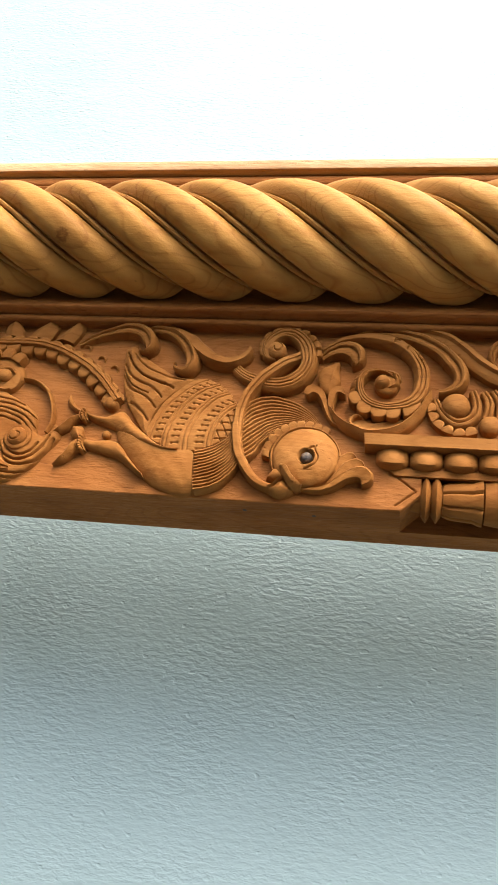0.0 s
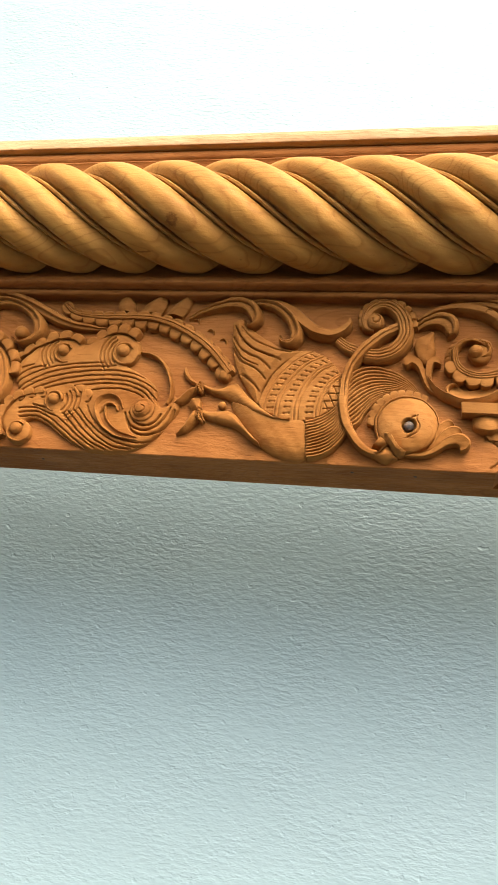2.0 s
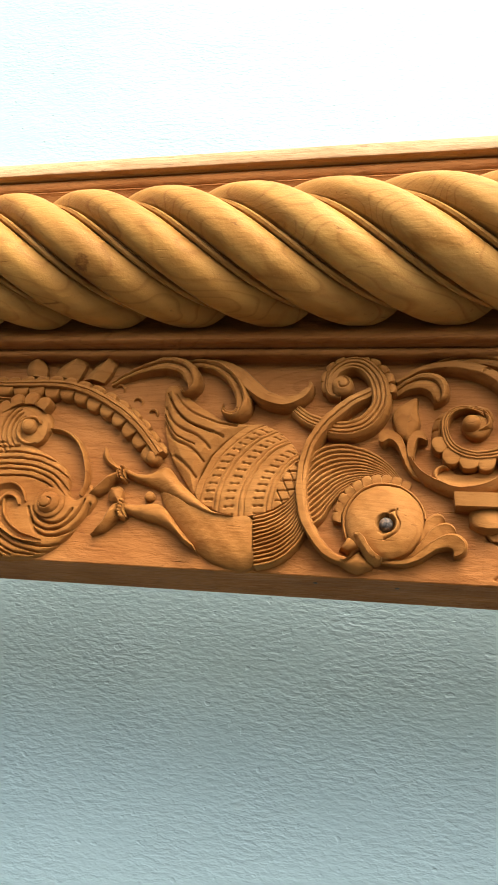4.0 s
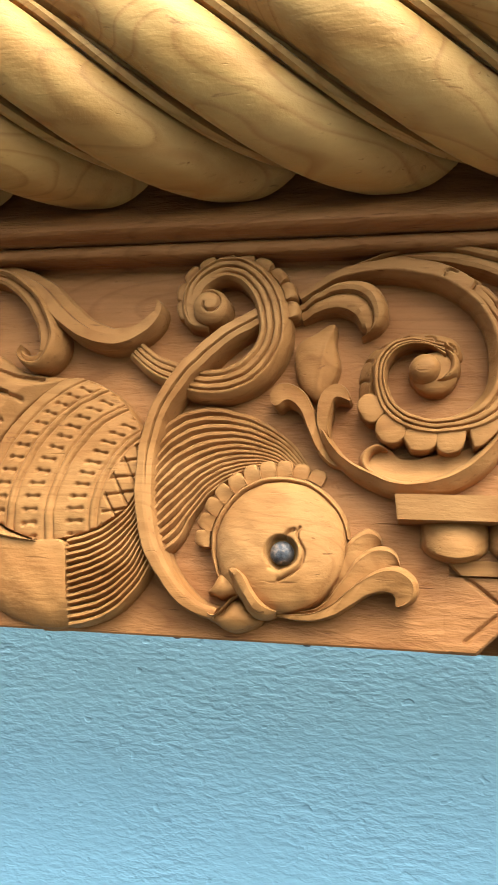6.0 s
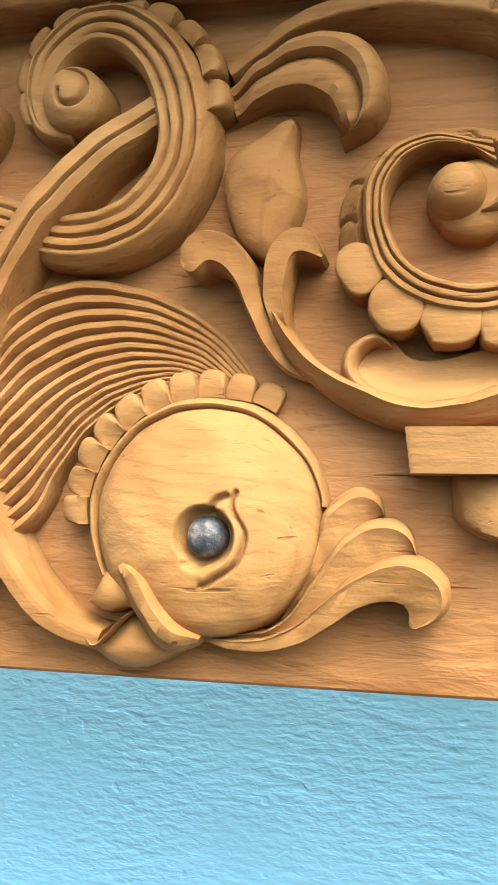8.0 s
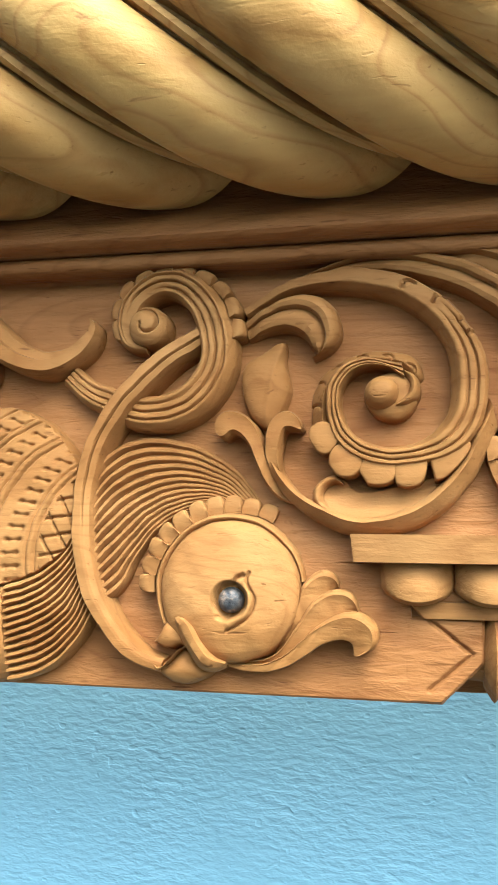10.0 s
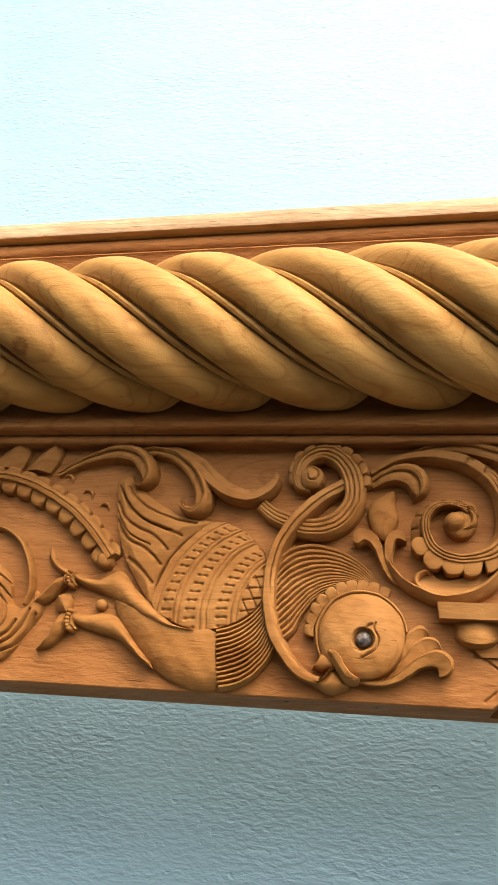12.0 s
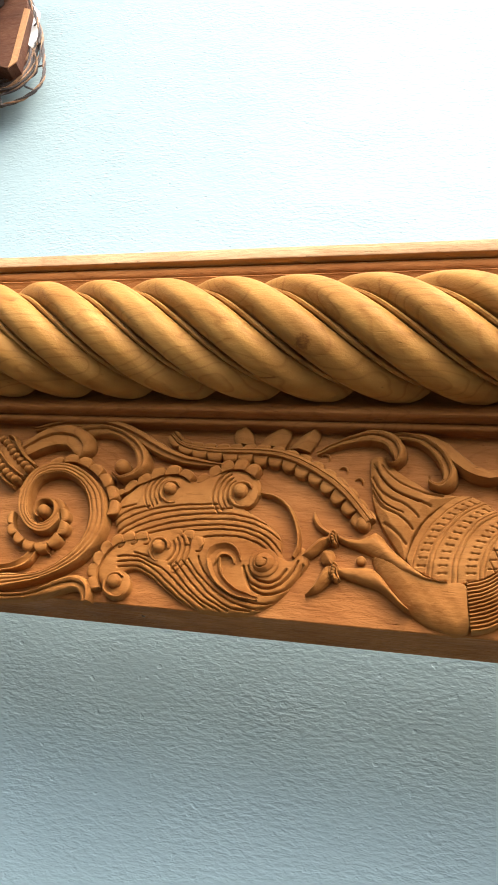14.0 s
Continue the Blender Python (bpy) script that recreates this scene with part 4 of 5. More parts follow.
for tip_a, tip_b in (
    ([(-221.37, 114.96), (-223.18, 124.90), (-219.96, 129.39), (-213.98, 127.37)], [(-208.73, 115.41), (-209.29, 120.99), (-211.22, 125.27), (-213.98, 127.37)]),
    ([(-205.45, 114.68), (-199.75, 123.02), (-191.40, 129.77), (-183.50, 134.33)], [(-187.43, 114.05), (-184.42, 119.67), (-183.51, 126.54), (-183.50, 134.33)]),
    ([(-183.54, 113.78), (-177.83, 122.02), (-170.33, 128.66), (-161.88, 134.04)], [(-169.59, 112.20), (-165.93, 118.61), (-163.80, 125.44), (-161.88, 134.04)]),
):
    carved("leaf_tip", [band(tip_a, tip_b, [7, 8, 8, 6], RIDGE, 36)], beam)

# ---- frieze: the flowing wave of strands with its curls ----
# ---- the wave is one raised field cut by long V grooves ----
UPPER_CUTS = [
    [(-295.9, 63.6), (-282.3, 67.3)],
    [(-294.8, 56.3), (-285.4, 63.0), (-272.0, 67.1)],
    [(-293.5, 51.5), (-280.6, 60.4), (-261.8, 66.8), (-242.4, 69.6), (-225.0, 71.0)],
    [(-291.5, 46.8), (-279.4, 55.6), (-261.0, 63.2), (-241.7, 66.4), (-214.9, 68.4)],
    [(-287.2, 45.9), (-274.8, 53.5), (-256.2, 59.9), (-237.1, 63.1), (-214.1, 64.5), (-198.6, 62.2), (-190.7, 59.6)],
    [(-279.1, 46.4), (-262.7, 53.5), (-243.9, 58.2), (-221.1, 60.5), (-201.8, 59.3), (-188.0, 54.4), (-179.8, 49.3)],
    [(-271.2, 46.9), (-254.3, 51.6), (-235.5, 55.2), (-216.5, 56.8), (-199.2, 54.8), (-186.0, 48.8), (-178.7, 41.8)],
    [(-247.9, 49.3), (-231.0, 52.4), (-214.0, 53.5), (-198.6, 51.4), (-186.4, 45.0), (-179.9, 38.0)],
    [(-233.7, 46.7), (-215.2, 49.5), (-199.8, 47.9), (-187.8, 42.3), (-181.7, 36.0)],
]
LOWER_CUTS = [
    [(-275.3, 34.0), (-264.8, 31.7)],
    [(-286.3, 30.1), (-273.4, 31.4), (-263.9, 28.3), (-254.2, 24.8), (-242.6, 16.4), (-231.4, 8.1), (-220.8, 1.9)],
    [(-285.4, 26.6), (-272.7, 28.4), (-262.0, 25.0), (-250.6, 17.6), (-236.9, 7.7), (-226.2, 1.0)],
    [(-284.2, 23.3), (-272.6, 24.9), (-262.4, 21.5), (-249.5, 12.8), (-238.4, 5.7), (-229.9, 1.4)],
    [(-248.8, 27.2), (-241.5, 20.2), (-232.1, 11.7), (-221.4, 4.7), (-211.4, 0.9)],
    [(-245.5, 29.3), (-238.2, 22.3), (-228.8, 13.8), (-218.0, 6.4), (-206.1, 1.4)],
    [(-241.2, 30.8), (-234.8, 24.5), (-225.4, 15.6), (-214.6, 7.8), (-202.7, 2.8), (-192.0, 2.7)],
    [(-237.2, 31.9), (-231.1, 24.8), (-221.1, 16.3), (-209.3, 9.0), (-197.7, 5.0), (-185.1, 4.4), (-175.4, 9.5)],
    [(-231.2, 34.2), (-226.4, 25.9), (-216.4, 16.7), (-204.1, 10.2), (-192.8, 7.6), (-182.2, 7.8), (-172.4, 13.3), (-166.6, 20.9)],
]
COIL_CUTS = [
    [(-197.5, 23.8), (-192.9, 16.2), (-184.1, 13.3), (-174.0, 16.4), (-166.8, 24.5), (-163.2, 33.8)],
    [(-200.3, 29.8), (-195.2, 21.0), (-186.6, 17.1), (-176.9, 19.3), (-170.3, 26.7), (-166.3, 36.1)],
    [(-196.7, 30.1), (-192.3, 23.5), (-185.0, 20.8), (-177.5, 23.2), (-172.9, 30.1)],
]
CURLS = ((-258.4, 78.0), (-209.3, 79.0), (-257.4, 37.3), (-282.3, 11.6))
SNAIL = (-187.3, 33.0)


def wave_relief(U, V, d):
    H = 2.0 + 3.6 * (1 - np.exp(-np.maximum(d, 0) / 2.2))
    for cuts, w, depth in ((UPPER_CUTS, 0.5, 2.0), (LOWER_CUTS, 0.52, 2.2), (COIL_CUTS, 0.65, 2.8)):
        for line in cuts:
            far = along_line(line, U, V, 16)
            H -= depth * np.exp(-((far / w) ** 2))
    # nested arcs beside the curls
    for c, a0, a1, first in ((CURLS[0], 128, 226, 9.6), (CURLS[1], 128, 226, 10.6), (CURLS[2], 40, -52, 9.4)):
        for r in range(4):
            ring = first + 3.3 * r
            arc_pts = [(c[0] + ring * math.cos(radians(a)), c[1] + ring * math.sin(radians(a))) for a in np.linspace(a0, a1, 5)]
            H -= 2.0 * np.exp(-((along_line(arc_pts, U, V, 9) / 0.55) ** 2))
    # crescents along the upper edge of the lower strands
    H -= 1.8 * nicks(U, V, [(-286.6, 39.1, -35), (-278.0, 41.7, -35), (-268.9, 42.3, -35), (-240.9, 43.9, -35), (-232.3, 39.9, -35)], 2.6, 0.5)
    return H


wave = carved("wave", [
    patch(ring_of([(-296.9, 64.4), (-294.3, 72.1), (-289.8, 77.3), (-284.4, 82.7), (-277.3, 87.7), (-268.1, 91.1), (-258.4, 91.6), (-248.0, 88.7), (-241.5, 88.2), (-237.7, 93.4), (-231.1, 96.2), (-223.5, 97.8), (-214.7, 97.3), (-206.5, 94.8), (-199.0, 86.9), (-200.2, 76.4), (-207.8, 71.6), (-197.1, 64.7), (-186.8, 58.3), (-179.5, 49.3), (-176.3, 38.3), (-169.2, 38.8), (-165.7, 46.5), (-160.4, 39.5), (-164.1, 28.3), (-171.3, 16.9), (-180.3, 7.3), (-191.7, 1.3), (-205.8, -0.3), (-222.2, -0.1), (-235.2, 3.1), (-248.1, 10.0), (-261.6, 18.6), (-272.0, 22.3), (-278.0, 21.1), (-281.1, 17.7), (-287.6, 8.9), (-295.6, 12.0), (-299.3, 19.4), (-298.2, 27.2), (-294.4, 34.6), (-291.0, 41.6), (-295.3, 53.4)], 360), wave_relief, 0.36),
    # thin rim round the hollow beside the strands
    stroke([(-197.2, 80.6), (-186.2, 78.0), (-176.8, 70.6), (-170.8, 59.4), (-168.1, 48.2), (-169.9, 38.8)], [2.0, 3.0, 3.2, 3.0], [5.5, 6.5, 6.5, 6.0], ROUND, 60),
    # a gouged leaf that curls over a hollow
    band([(-224.8, 32.0), (-224.6, 38.9), (-220.2, 43.0), (-212.8, 44.3), (-205.4, 40.6), (-201.5, 33.0)], [(-218.9, 28.7), (-216.6, 32.6), (-214.1, 35.1), (-211.2, 35.3), (-208.0, 34.0), (-206.2, 30.5)], [7, 8.5, 9, 9, 8], GOUGE, 60),
    band([(-224.9, 32.8), (-219.8, 22.0), (-209.2, 13.0), (-198.0, 9.3), (-187.2, 8.9)], [(-215.4, 34.2), (-213.0, 25.5), (-205.6, 17.3), (-196.9, 13.3), (-187.5, 10.9)], [8, 8.5, 8.5, 8, 6.5], GOUGE, 60),
    dome((-187.3, 33.0), 9.4, 7.4, 6.2, full=0.2),
], beam, "carved wave of flowing grooved strands with small curls")
scallops(lobes([(-295.22, 7.45), (-299.05, 15.53), (-298.95, 24.05), (-295.73, 33.32), (-289.65, 39.69), (-278.47, 43.65), (-267.98, 45.16)], 7, [5.2, 5.6, 5.4, 4.6], [8, 8.5, 8]), wave)
scallops(lobes([(-253.56, 48.11), (-243.88, 48.76), (-235.64, 46.58), (-229.46, 40.83)], 3, 4.6, 6.5), wave)
scallops(lobes([(-301.75, 71.66), (-291.23, 78.12), (-286.07, 82.62), (-277.82, 86.42), (-267.34, 91.16), (-254.36, 91.76), (-246.08, 87.10)], 6, [3.6, 5.2, 5.6, 5.0], [6, 8, 8.5]), wave)
scallops(lobes([(-242.90, 87.26), (-234.07, 91.02), (-224.81, 96.46), (-211.69, 97.87), (-201.46, 92.54)], 5, [4.0, 6.0, 6.4, 6.2], [6, 8.5, 9]), wave)


def curl(c, r, h, turn):
    """A small volute: a ring that winds into a ball."""
    ball = (c[0] - 0.12 * r, c[1] + 0.14 * r)
    return [dome(c, r * 0.98, h * 0.52, h * 0.4, full=0.5), dome(ball, r * 0.5, h, h * 0.55, full=0.7), stroke(spiral(c, r * 0.92, r * 0.66, turn + 120, turn - 150, 60), [r * 0.2, r * 0.42, r * 0.5, r * 0.3], [h * 0.55, h * 0.72, h * 0.8, h * 0.8], ROUND, tips=(0.1, 0.1))]


for c, r, turn in zip(CURLS, (9.0, 10.2, 8.8, 9.6), (180, 180, 150, 200)):
    carved("boss", curl(c, r, 11.5, turn), wave)
carved("boss", [snail(SNAIL, 7.2, 11.5, 40)], wave)

# ---- frieze: the second big scroll, its scallops, leaves and collar ----
def second_section(s, f, at):
    k = np.interp(s, (0, 0.06, 0.22, 0.28, 0.92, 1), (0.5, 0.64, 0.97, 1.0, 0.97, 0.75)) + 0 * f
    for s0 in (0.28, 0.52, 0.76):
        k = k - 0.12 * np.clip(1.3 - f, 0, 1) * np.exp(-(((s - s0) / 0.05) ** 2))
    return k


SECOND_IN = [(-392.41, 10.44), (-366.76, 12.49), (-339.88, 15.41), (-326.21, 24.36), (-317.60, 34.93), (-314.19, 46.45), (-315.33, 59.53), (-321.57, 72.62), (-331.06, 81.58), (-343.29, 85.80), (-353.73, 83.55), (-360.66, 77.08), (-361.19, 67.50), (-359.37, 59.04), (-355.09, 52.53), (-349.20, 49.13), (-343.36, 49.92), (-339.51, 54.32), (-337.65, 58.20)]
SECOND_OUT = [(-387.59, -2.67), (-363.09, 1.77), (-337.83, 8.94), (-319.39, 18.21), (-306.89, 29.35), (-299.81, 42.57), (-299.56, 55.54), (-304.94, 70.98), (-314.83, 82.37), (-329.46, 91.26), (-344.70, 95.02), (-358.20, 92.22), (-367.14, 84.69), (-370.93, 72.62), (-368.82, 59.34), (-361.23, 48.37), (-350.56, 42.41), (-340.51, 43.49), (-334.53, 52.13)]
scroll = carved("scroll", [
    band(rail(SECOND_IN, 260), rail(SECOND_OUT, 260), [9.5, 10, 10.5, 10.5, 10.5, 10, 9.5, 9, 8.5], second_section),
    stroke(spiral([(-348.73, 58.81)][0], 11.5, 5.5, -150, 260, 90), [3, 4.6, 4.4, 3], [8, 9, 9.5, 9.5], ROUND, tips=(0.1, 0.1)),
], beam, "large carved scroll with grooved bands and scalloped edge")
carved("boss", [dome([(-348.52, 58.38)][0], 4.4, 11.0, 6)], scroll)
scallops(lobes([(-355.33, 94.25), (-342.19, 98.38), (-328.29, 96.29), (-315.35, 88.95), (-305.41, 79.09), (-299.01, 67.62), (-297.98, 57.33)], 7, [3.6, 5.2, 5.6, 5.4], [7, 8.5, 9]), scroll)
scallops(lobes([(-373.17, 56.98), (-370.59, 46.53), (-361.55, 37.96), (-348.66, 33.11), (-336.77, 36.39), (-331.88, 45.72), (-333.83, 58.06), (-341.70, 66.91)], 9, [3.6, 5.2, 5.4, 4.8, 3.0], [7, 8.5, 9, 8], 0.0, -1), scroll)
carved("cup_leaf", [band([(-376.63, 12.43), (-360.18, 15.33), (-347.75, 23.49), (-344.19, 32.62), (-336.44, 28.34)], [(-378.28, 17.13), (-365.72, 18.90), (-354.70, 24.98), (-349.63, 33.45), (-345.78, 34.95)], [6, 7, 7, 6, 4], GOUGE, 40)], scroll)
leaf("leaf", [(-379.92, 0.34), (-353.77, -0.54), (-334.26, 4.21), (-320.13, 12.33), (-307.73, 14.88), (-299.70, 9.42), (-298.01, -0.98)], [(-377.74, -5.72), (-352.27, -5.03), (-328.82, 0.09), (-315.69, 4.26), (-307.74, 4.94), (-304.50, 0.70), (-303.67, -2.23)], [6, 8, 9, 10.5, 11, 9])
leaf("leaf", [(-388.71, 104.17), (-373.37, 117.23), (-355.97, 125.23), (-337.26, 123.43), (-325.30, 114.18), (-325.46, 105.17), (-335.94, 98.50)], [(-382.48, 96.61), (-367.38, 102.68), (-353.01, 107.77), (-344.70, 107.16), (-339.23, 103.75), (-336.70, 101.15), (-335.94, 98.50)], [6, 9, 11, 12, 12, 10, 7])
leaf("leaf", [(-349.16, 125.42), (-322.60, 127.08), (-298.71, 119.57), (-281.72, 105.94), (-278.33, 95.23), (-286.09, 85.90), (-297.29, 83.65), (-305.55, 89.28)], [(-333.10, 116.66), (-313.60, 118.19), (-299.38, 111.92), (-290.09, 102.11), (-288.80, 93.48), (-294.41, 88.93), (-300.05, 87.81), (-304.93, 90.17)], [5, 9, 11, 12, 12, 11, 9])
carved("boss", [dome([(-299.29, 94.69)][0], 5.4, 10.5, 5)], beam)
carved("stem", [stroke([(-376.06, 122.78), (-340.68, 127.52), (-311.02, 125.11), (-286.97, 115.47), (-265.68, 105.25), (-246.29, 100.86), (-224.21, 100.51)], [3, 6, 7.5, 9, 9, 6, 1.5], [6, 9, 10, 11, 10.5, 8, 4], [(0, 0.7), (0.15, 1), (0.45, 1), (0.55, 0.75), (0.85, 0.7), (1, 0.5)], 90)], beam)
collar_rim = [(-394.5, 115.5), (-388.5, 113.0), (-381.1, 104.6), (-374.2, 97.6), (-366.6, 92.5)]
collar_ring = [(-401.5, 106.5), (-396.9, 101.8), (-391.5, 96.9), (-386.0, 91.7), (-378.8, 86.6), (-372.3, 83.4)]
collar_end = [(-406.0, 96.5), (-399.5, 91.0), (-391.5, 84.0), (-384.5, 78.5), (-378.5, 75.5)]
collar = carved("collar", [
    band(collar_rim, collar_end, [6, 9, 9.5, 9, 5], ROUND, 48),
    stroke(collar_rim, [2.6, 3.4, 3.6, 3.4, 2.6], [8, 12, 13, 12, 8], ROUND, 48),
    stroke(collar_ring, [2.4, 3.2, 3.4, 3.2, 2.4], [8, 12, 13, 12, 8], ROUND, 48),
    stroke(collar_end, [2.4, 3.0, 3.0, 2.4], [7, 10, 10, 7], ROUND, 48),
], beam)
for line, many in (([(-397.0, 111.0), (-391.3, 107.0), (-385.5, 101.2), (-380.5, 97.0), (-374.5, 92.6), (-369.0, 88.6)], 8), ([(-402.5, 99.5), (-393.8, 91.8), (-388.3, 87.1), (-383.2, 83.0), (-377.0, 79.8)], 7)):
    for at in spline(line, many):
        carved("bead", [dome(at, 2.1, 12.2, 8, 1.5, 48)], collar)

# the carving runs on to both sides, where it is only just seen
leaf("leaf", [(-449.06, 85.52), (-435.08, 100.10), (-418.48, 107.76), (-401.12, 106.04)], [(-445.50, 76.48), (-430.77, 88.63), (-414.67, 97.16), (-397.67, 96.00)], [6, 9, 10, 9])


# ---- the bracket at the right: a shelf over a row of beads, and a lying baluster in the notch below ----
def prism(front, h0, h1):
    """A slab with the given outline between two heights, its front edges eased."""
    o = np.array(front, float)
    c = o.mean(0)
    inner = o + (c - o) / np.maximum(np.abs(c - o).max(1), 1e-6)[:, None] * 0.7
    n = len(o)
    verts = [(*p, h0) for p in o] + [(*p, h1 - 0.6) for p in o] + [(*p, h1) for p in inner]
    faces = [(r * n + j, r * n + (j + 1) % n, (r + 1) * n + (j + 1) % n, (r + 1) * n + j) for r in (0, 1) for j in range(n)]
    return np.array(verts), faces + [tuple(range(2 * n, 3 * n))]


SHELF = [(39.66, 45.90), (40.62, 38.16)]
FAR = 230.0
bracket = carved("bracket", [prism([(SHELF[0][0], SHELF[0][1]), (SHELF[1][0], SHELF[1][1]), (FAR, SHELF[1][1]), (FAR, SHELF[0][1])], -1, 12)], beam, "carved shelf bracket with a row of beads", wobble=0.05)
BEAD = [(57.60, 32.71)][0]


def bead(u):
    """A lens-shaped bead: a domed upper side, a crease below its middle and an underside cut back."""
    segs, verts, faces = 20, [], []
    for j in range(segs + 1):
        s = 2 * j / segs - 1
        k = 0.5 + 0.5 * max(0, 1 - s * s) ** 0.5
        edge = -0.4 - 4.6 * max(0, 1 - s * s) ** 0.75
        rows = [(6.0, 0.8 * k), (3.0, 0.94 * k), (0.6, k), (edge * 0.6, k), (edge, 0.96 * k), (edge - 0.9, 0.7 * k), (edge - 1.2, 0.1)]
        verts += [(u + 10.1 * s, BEAD[1] + dv, -1 + 10.5 * k * out) for dv, out in rows]
    for j in range(segs):
        faces += [(j * 7 + i, j * 7 + i + 1, j * 7 + i + 8, j * 7 + i + 7) for i in range(6)]
    return np.array(verts), faces


for k in range(8):
    carved("bead", [bead(BEAD[0] + 20.3 * k)], bracket, wobble=0.05)
LEDGE = [(54.75, 27.69), (59.02, 23.20)]
carved("ledge", [prism([(LEDGE[0][0], LEDGE[0][1]), (LEDGE[1][0], LEDGE[1][1]), (FAR, LEDGE[1][1]), (FAR, LEDGE[0][1])], -1, 1.6)], bracket, wobble=0.05)

# the board's end beside the notch: a pointed chevron and a slanting cut
CHEVRON = [(61.15, 22.53), (72.57, 13.63), (60.94, 3.62)]
TIP_CUT = [(61.50, -0.25), (75.52, 11.49), (75.76, 23.00)]


def end_relief(U, V, d):
    rise = 0.08 - 0.4 * np.clip((55.5 - U) / 5, 0, 1)
    return rise - 1.4 * np.exp(-((np.minimum(along_line(CHEVRON[:2], U, V, 2), along_line(CHEVRON[1:], U, V, 2)) / 0.6) ** 2))


low = 64.0
end = [(50.0, TIP_CUT[2][1]), (TIP_CUT[1][0], TIP_CUT[2][1]), TIP_CUT[1], (low, 0.2), (50.0, 0.3)]
carved("end_block", [patch(end, end_relief, 0.3, 0.3)], beam, mat=GROUND_WOOD, wobble=0.04)
wedge = [(56.0, 0.0), (low, 0.0), TIP_CUT[1], (TIP_CUT[1][0], 29.0), (56.0, 29.0)]
verts = [(u, v, h) for h in (-1.6, -30.0) for u, v in wedge]
carved("end_block", [(np.array(verts), [(j, (j + 1) % 5, 5 + (j + 1) % 5, 5 + j) for j in range(5)] + [(0, 1, 2, 3, 4), (5, 6, 7, 8, 9)])], beam, mat=GROUND_WOOD, wobble=0.03)


def lathe(profile, axis_v, axis_h, flutes=0, depth=0.0, segs=48):
    """A turned piece lying along the beam; profile: (u, radius) pairs."""
    verts, faces = [], []
    for u, r in profile:
        for j in range(segs):
            a = 2 * math.pi * j / segs
            k = r * (1 - depth * max(0.0, math.cos(a * flutes)) ** 6) if flutes else r
            verts.append((u, axis_v + k * math.sin(a), axis_h + k * math.cos(a)))
    n = len(profile)
    for i in range(n - 1):
        faces += [(i * segs + j, i * segs + (j + 1) % segs, (i + 1) * segs + (j + 1) % segs, (i + 1) * segs + j) for j in range(segs)]
    return np.array(verts), faces


DISC = [(75.51, 9.61), (81.72, 10.05), (88.23, 10.53), (111.79, 12.23)]
AXIS_V, AXIS_H = 14.0, -10.5
baluster = carved("baluster", [lathe([(DISC[0][0] - 6, 8.0), (DISC[0][0], 8.5)] + [(DISC[2][0], 8.5), (DISC[3][0] + 60, 8.5)], AXIS_V, AXIS_H)], beam, "turned wooden baluster lying in a dark notch", wobble=0.05)
for a, b in ((DISC[0][0], DISC[1][0]), (DISC[1][0], DISC[2][0])):
    carved("disc", [lathe([(a + (b - a) * f, r) for f, r in ((0, 8), (0.06, 10.2), (0.4, 13.6), (0.5, 14.2), (0.6, 13.6), (0.94, 10.2), (1, 8))], AXIS_V, AXIS_H)], baluster, wobble=0.05)
a, b = DISC[2][0], DISC[3][0]
carved("cup", [lathe([(a + (b - a) * f, r) for f, r in ((0, 8), (0.02, 10.0), (0.2, 11.5), (0.5, 12.2), (0.75, 12.6), (0.92, 14.2), (1.0, 14.6), (1.01, 10))], AXIS_V, AXIS_H, 8, 0.14, 96)], baluster, wobble=0.05)
carved("bulb", [lathe([(b + 0.3 + 40 * f, r) for f, r in ((0, 10), (0.02, 13.0), (0.2, 14.2), (0.5, 14.8), (0.8, 13.5), (1.0, 9))], AXIS_V, AXIS_H)], baluster, wobble=0.05)


# ---- the wicker basket that hangs on the wall, with wood offcuts in it ----
def rod(points, r, segs=8, twist=0.0, wraps=0):
    """A bent cane through 3D points; wraps and twist wind it about the line."""
    p = np.array(points, float)
    n = 14 * len(p)
    xz = spline(p[:, [0, 2]], n)
    ys = np.interp(np.linspace(0, 1, n), np.linspace(0, 1, len(p)), p[:, 1])
    c = np.stack([xz[:, 0], ys, xz[:, 1]], 1)
    d = np.gradient(c, axis=0)
    d /= np.linalg.norm(d, axis=1)[:, None]
    s = np.cross(d, (0, 1, 0))
    s /= np.maximum(np.linalg.norm(s, axis=1), 1e-6)[:, None]
    t = np.cross(d, s)
    if wraps:
        a = np.linspace(0, 2 * math.pi * wraps, n) + twist
        c = c + (s * np.cos(a)[:, None] + t * np.sin(a)[:, None]) * r * 1.15
    verts = [c[i] + (s[i] * math.cos(b) + t[i] * math.sin(b)) * r for i in range(n) for b in np.linspace(0, 2 * math.pi, segs, endpoint=False)]
    faces = [(i * segs + j, i * segs + (j + 1) % segs, (i + 1) * segs + (j + 1) % segs, (i + 1) * segs + j) for i in range(n - 1) for j in range(segs)]
    return verts, faces + [tuple(range(segs)), tuple(range((n - 1) * segs, n * segs))]


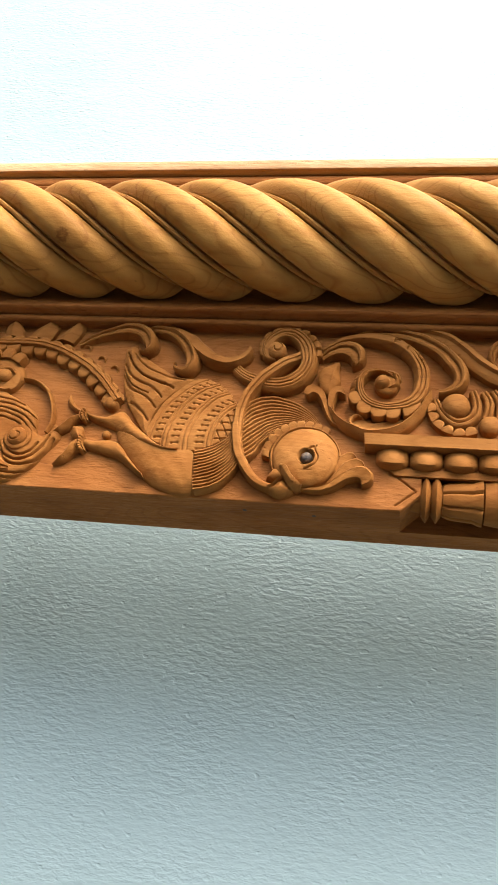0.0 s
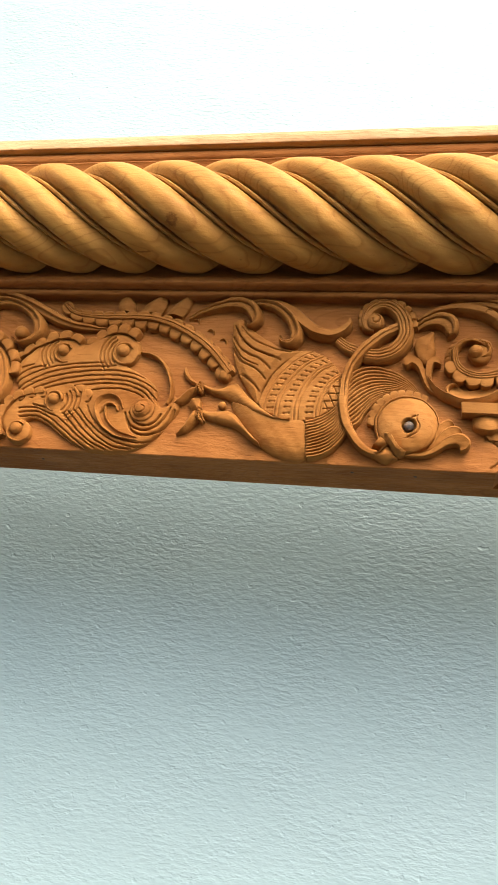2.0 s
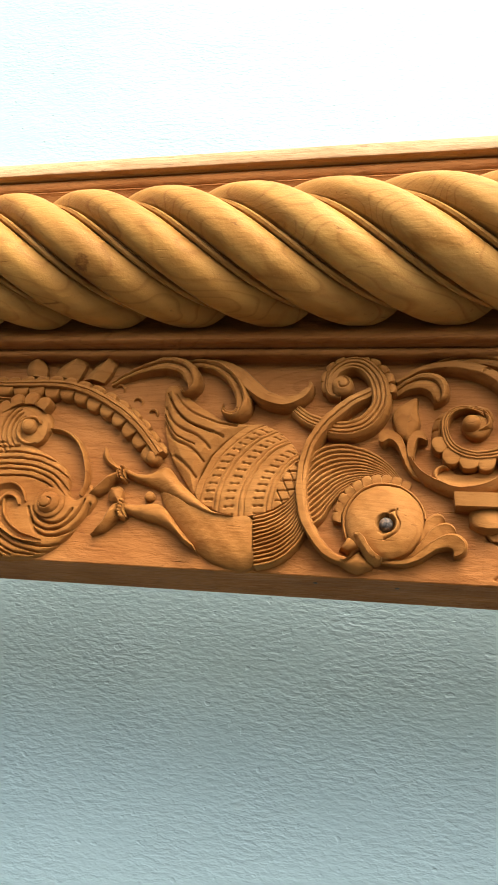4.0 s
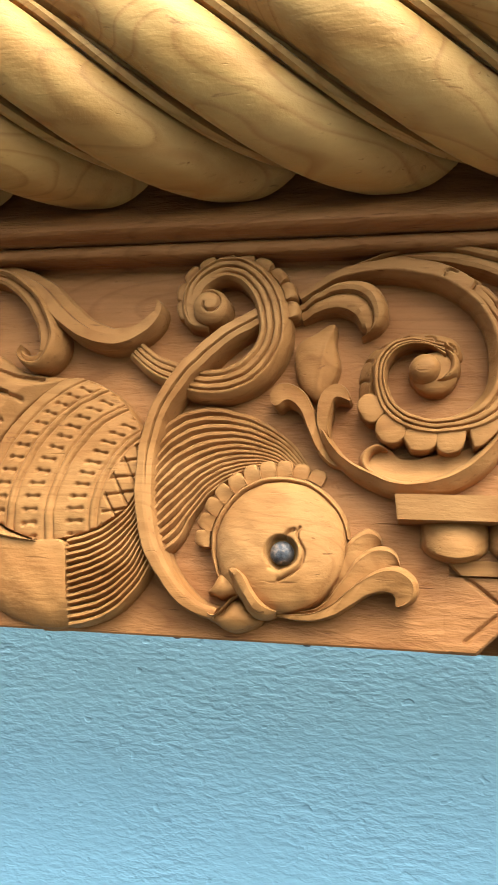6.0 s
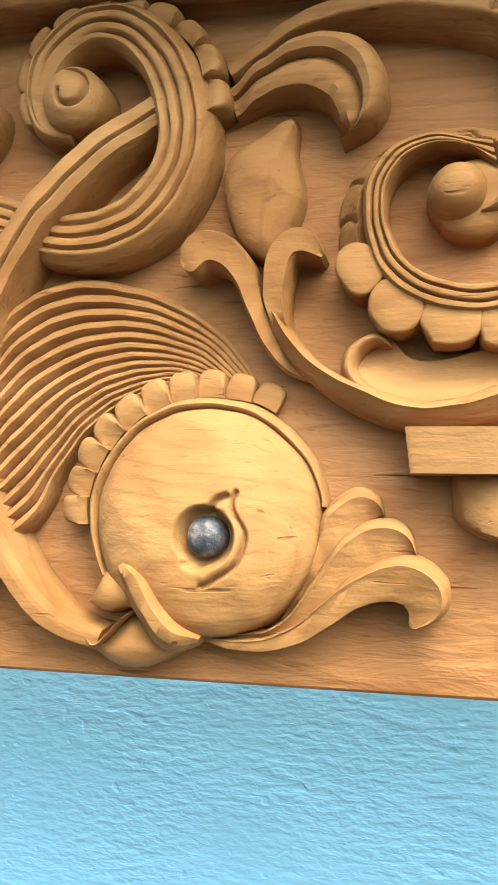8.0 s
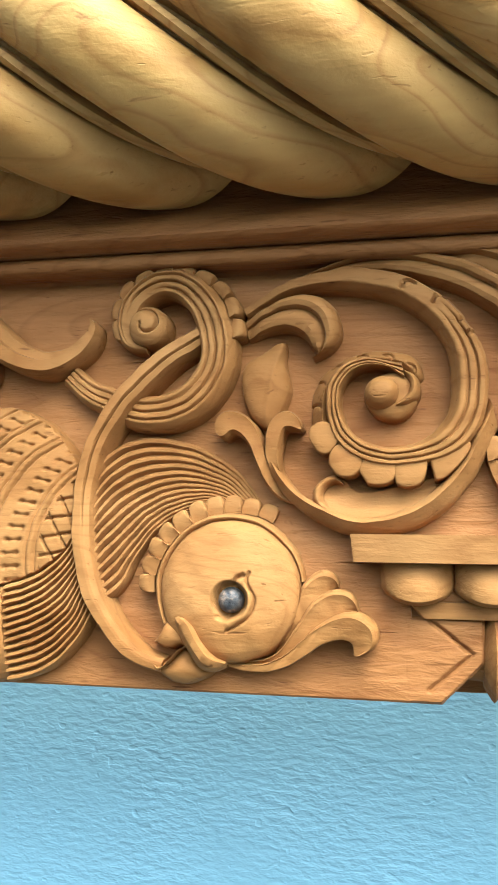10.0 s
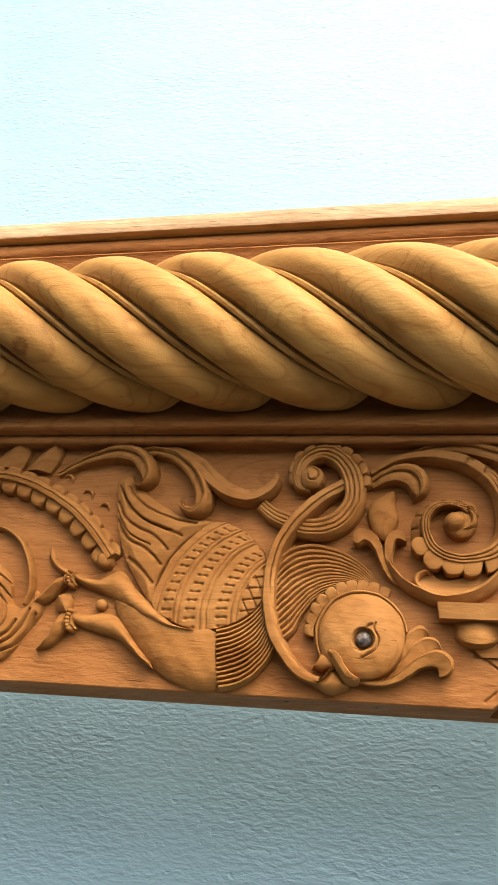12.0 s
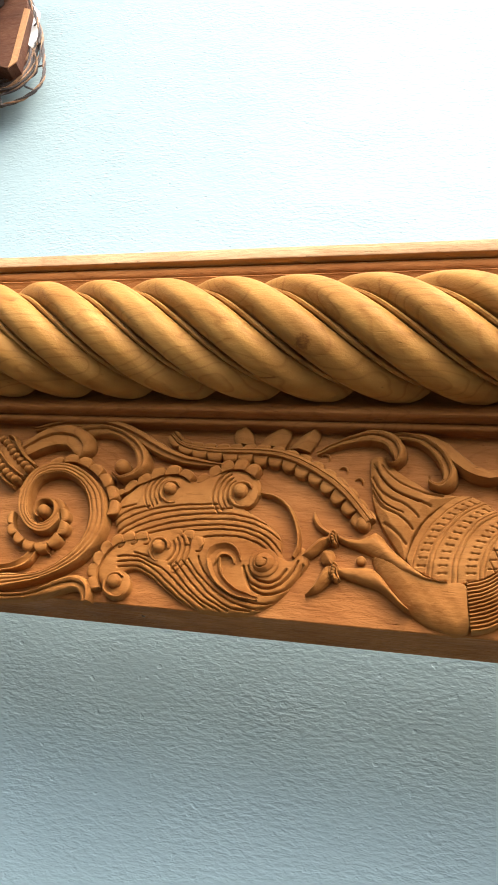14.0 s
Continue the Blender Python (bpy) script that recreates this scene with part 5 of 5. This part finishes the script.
def plain(name, base, spread, rough=0.6):
    m, nodes, links, bsdf = material(name)
    n = noise_tex(nodes, links, mapped(nodes, links, (220, 220, 220)), 1.0, 4.0, 0.6)
    links.new(ramp(nodes, links, n, [(0.3, tuple(c * (1 - spread) for c in base)), (0.7, tuple(min(1, c * (1 + spread)) for c in base))]), bsdf.inputs["Base Color"])
    bsdf.inputs["Roughness"].default_value = rough
    links.new(bump(nodes, links, [(n, 0.0006)]), bsdf.inputs["Normal"])
    return m


CANE_DARK, CANE_TAN = plain("dark_cane", (0.032, 0.02, 0.014), 0.5), plain("tan_cane", (0.22, 0.11, 0.042), 0.45)
OFFCUT, CARD = wood("offcut_wood", (0.075, 0.034, 0.02), (0.10, 0.045, 0.026), (0.13, 0.058, 0.033), 0.6), plain("white_card", (0.72, 0.72, 0.68), 0.06)
EDGE_WOOD = plain("fresh_cut_wood", (0.34, 0.17, 0.065), 0.2)
basket = tagged(new("basket"), "dark woven cane basket holding wood offcuts, hung on the blue wall", "basket")


def on_wall(p, y):
    return (p[0] / 1000, y, Z0 + p[1] / 1000)


RIM = [(-757.47, 974.56), (-709.24, 888.78), (-672.37, 822.69), (-643.16, 750.85), (-635.53, 705.08), (-654.69, 682.74), (-683.26, 673.99), (-733.20, 671.84)]
for k, mat in enumerate((CANE_DARK, CANE_DARK, CANE_TAN)):
    part("rim", mesh("rim", *rod([on_wall(p, 0.150) for p in RIM], 0.0012, 8, k * 2.1, 9), mat), basket)
MIDDLE = [(-825.08, 888.21)][0]
rows = random.Random(4)
for k in range(70):
    f = 0.74 + 0.27 * (k % 35) / 34
    pts = [(MIDDLE[0] + (p[0] - MIDDLE[0]) * f + rows.uniform(-9, 9), MIDDLE[1] + (p[1] - MIDDLE[1]) * f + rows.uniform(-9, 9)) for p in [(-782.50, 723.45), (-728.56, 721.96), (-686.94, 727.31), (-672.80, 758.10), (-680.43, 804.21), (-705.68, 867.18), (-741.53, 935.88)]]
    part("weave", mesh("weave", *rod([on_wall(p, 0.186 - 0.022 * f + rows.uniform(-0.004, 0.004)) for p in pts], rows.uniform(0.0011, 0.0019)), CANE_TAN if k % 5 == 3 else CANE_DARK), basket)
for k in range(9):
    a = MIDDLE
    b = RIM[0] if k == 0 else tuple(np.array(spline(RIM, 9)[k]))
    pts = [(a[0] + (b[0] - a[0]) * f, a[1] + (b[1] - a[1]) * f) for f in (0.3, 0.6, 0.85, 1.0)]
    part("stake", mesh("stake", *rod([on_wall(p, y) for p, y in zip(pts, (0.195, 0.19, 0.178, 0.152))], 0.0013), CANE_DARK), basket)


# basket bulk beyond the view, added to keep sky light off the wall beside it
bowl = []
for i in range(25):
    z, swell = 2.66 + 0.30 * i / 24, 0.135 + 0.03 * math.sin(math.pi * 0.6 * i / 24)
    for j in range(120):
        a = 2 * math.pi * j / 120
        r = swell + 0.003 * math.cos(30 * a + math.pi * i)
        bowl.append((-0.865 + r * math.cos(a), 0.04 + r * math.sin(a) * 0.95, z))
part("unseen_body", mesh("unseen_body", bowl, [(i * 120 + j, i * 120 + (j + 1) % 120, i * 120 + 120 + (j + 1) % 120, i * 120 + 120 + j) for i in range(24) for j in range(120)] + [tuple(range(120))], CANE_DARK), basket)


def offcut(corners, y0, y1, mat, name, parent):
    n = len(corners)
    verts = [on_wall(p, y) for y in (y0, y1) for p in corners]
    faces = [tuple(range(n)), tuple(range(n, 2 * n))] + [(j, (j + 1) % n, n + (j + 1) % n, n + j) for j in range(n)]
    me = mesh(name, verts, faces, mat, False)
    return part(name, me, parent) if parent else new(name, me)


block = tagged(offcut([(-771.59, 768.86), (-690.52, 736.78), (-680.06, 746.05), (-699.27, 863.18), (-727.33, 927.60), (-839.25, 950.81)], 0.142, 0.165, OFFCUT, "wood_offcut", None), "reddish brown wood offcut standing in the cane basket", "wood offcut")
offcut([(-686.67, 733.73), (-677.00, 745.24), (-690.99, 851.71), (-701.18, 855.98), (-686.68, 748.89)], 0.140, 0.1415, EDGE_WOOD, "cut_edge", block)
tagged(offcut([(-702.42, 817.85), (-682.12, 798.48), (-681.34, 823.62), (-694.11, 875.59), (-721.67, 905.27)], 0.160, 0.163, CARD, "card", None), "white card tucked into the cane basket", "card")
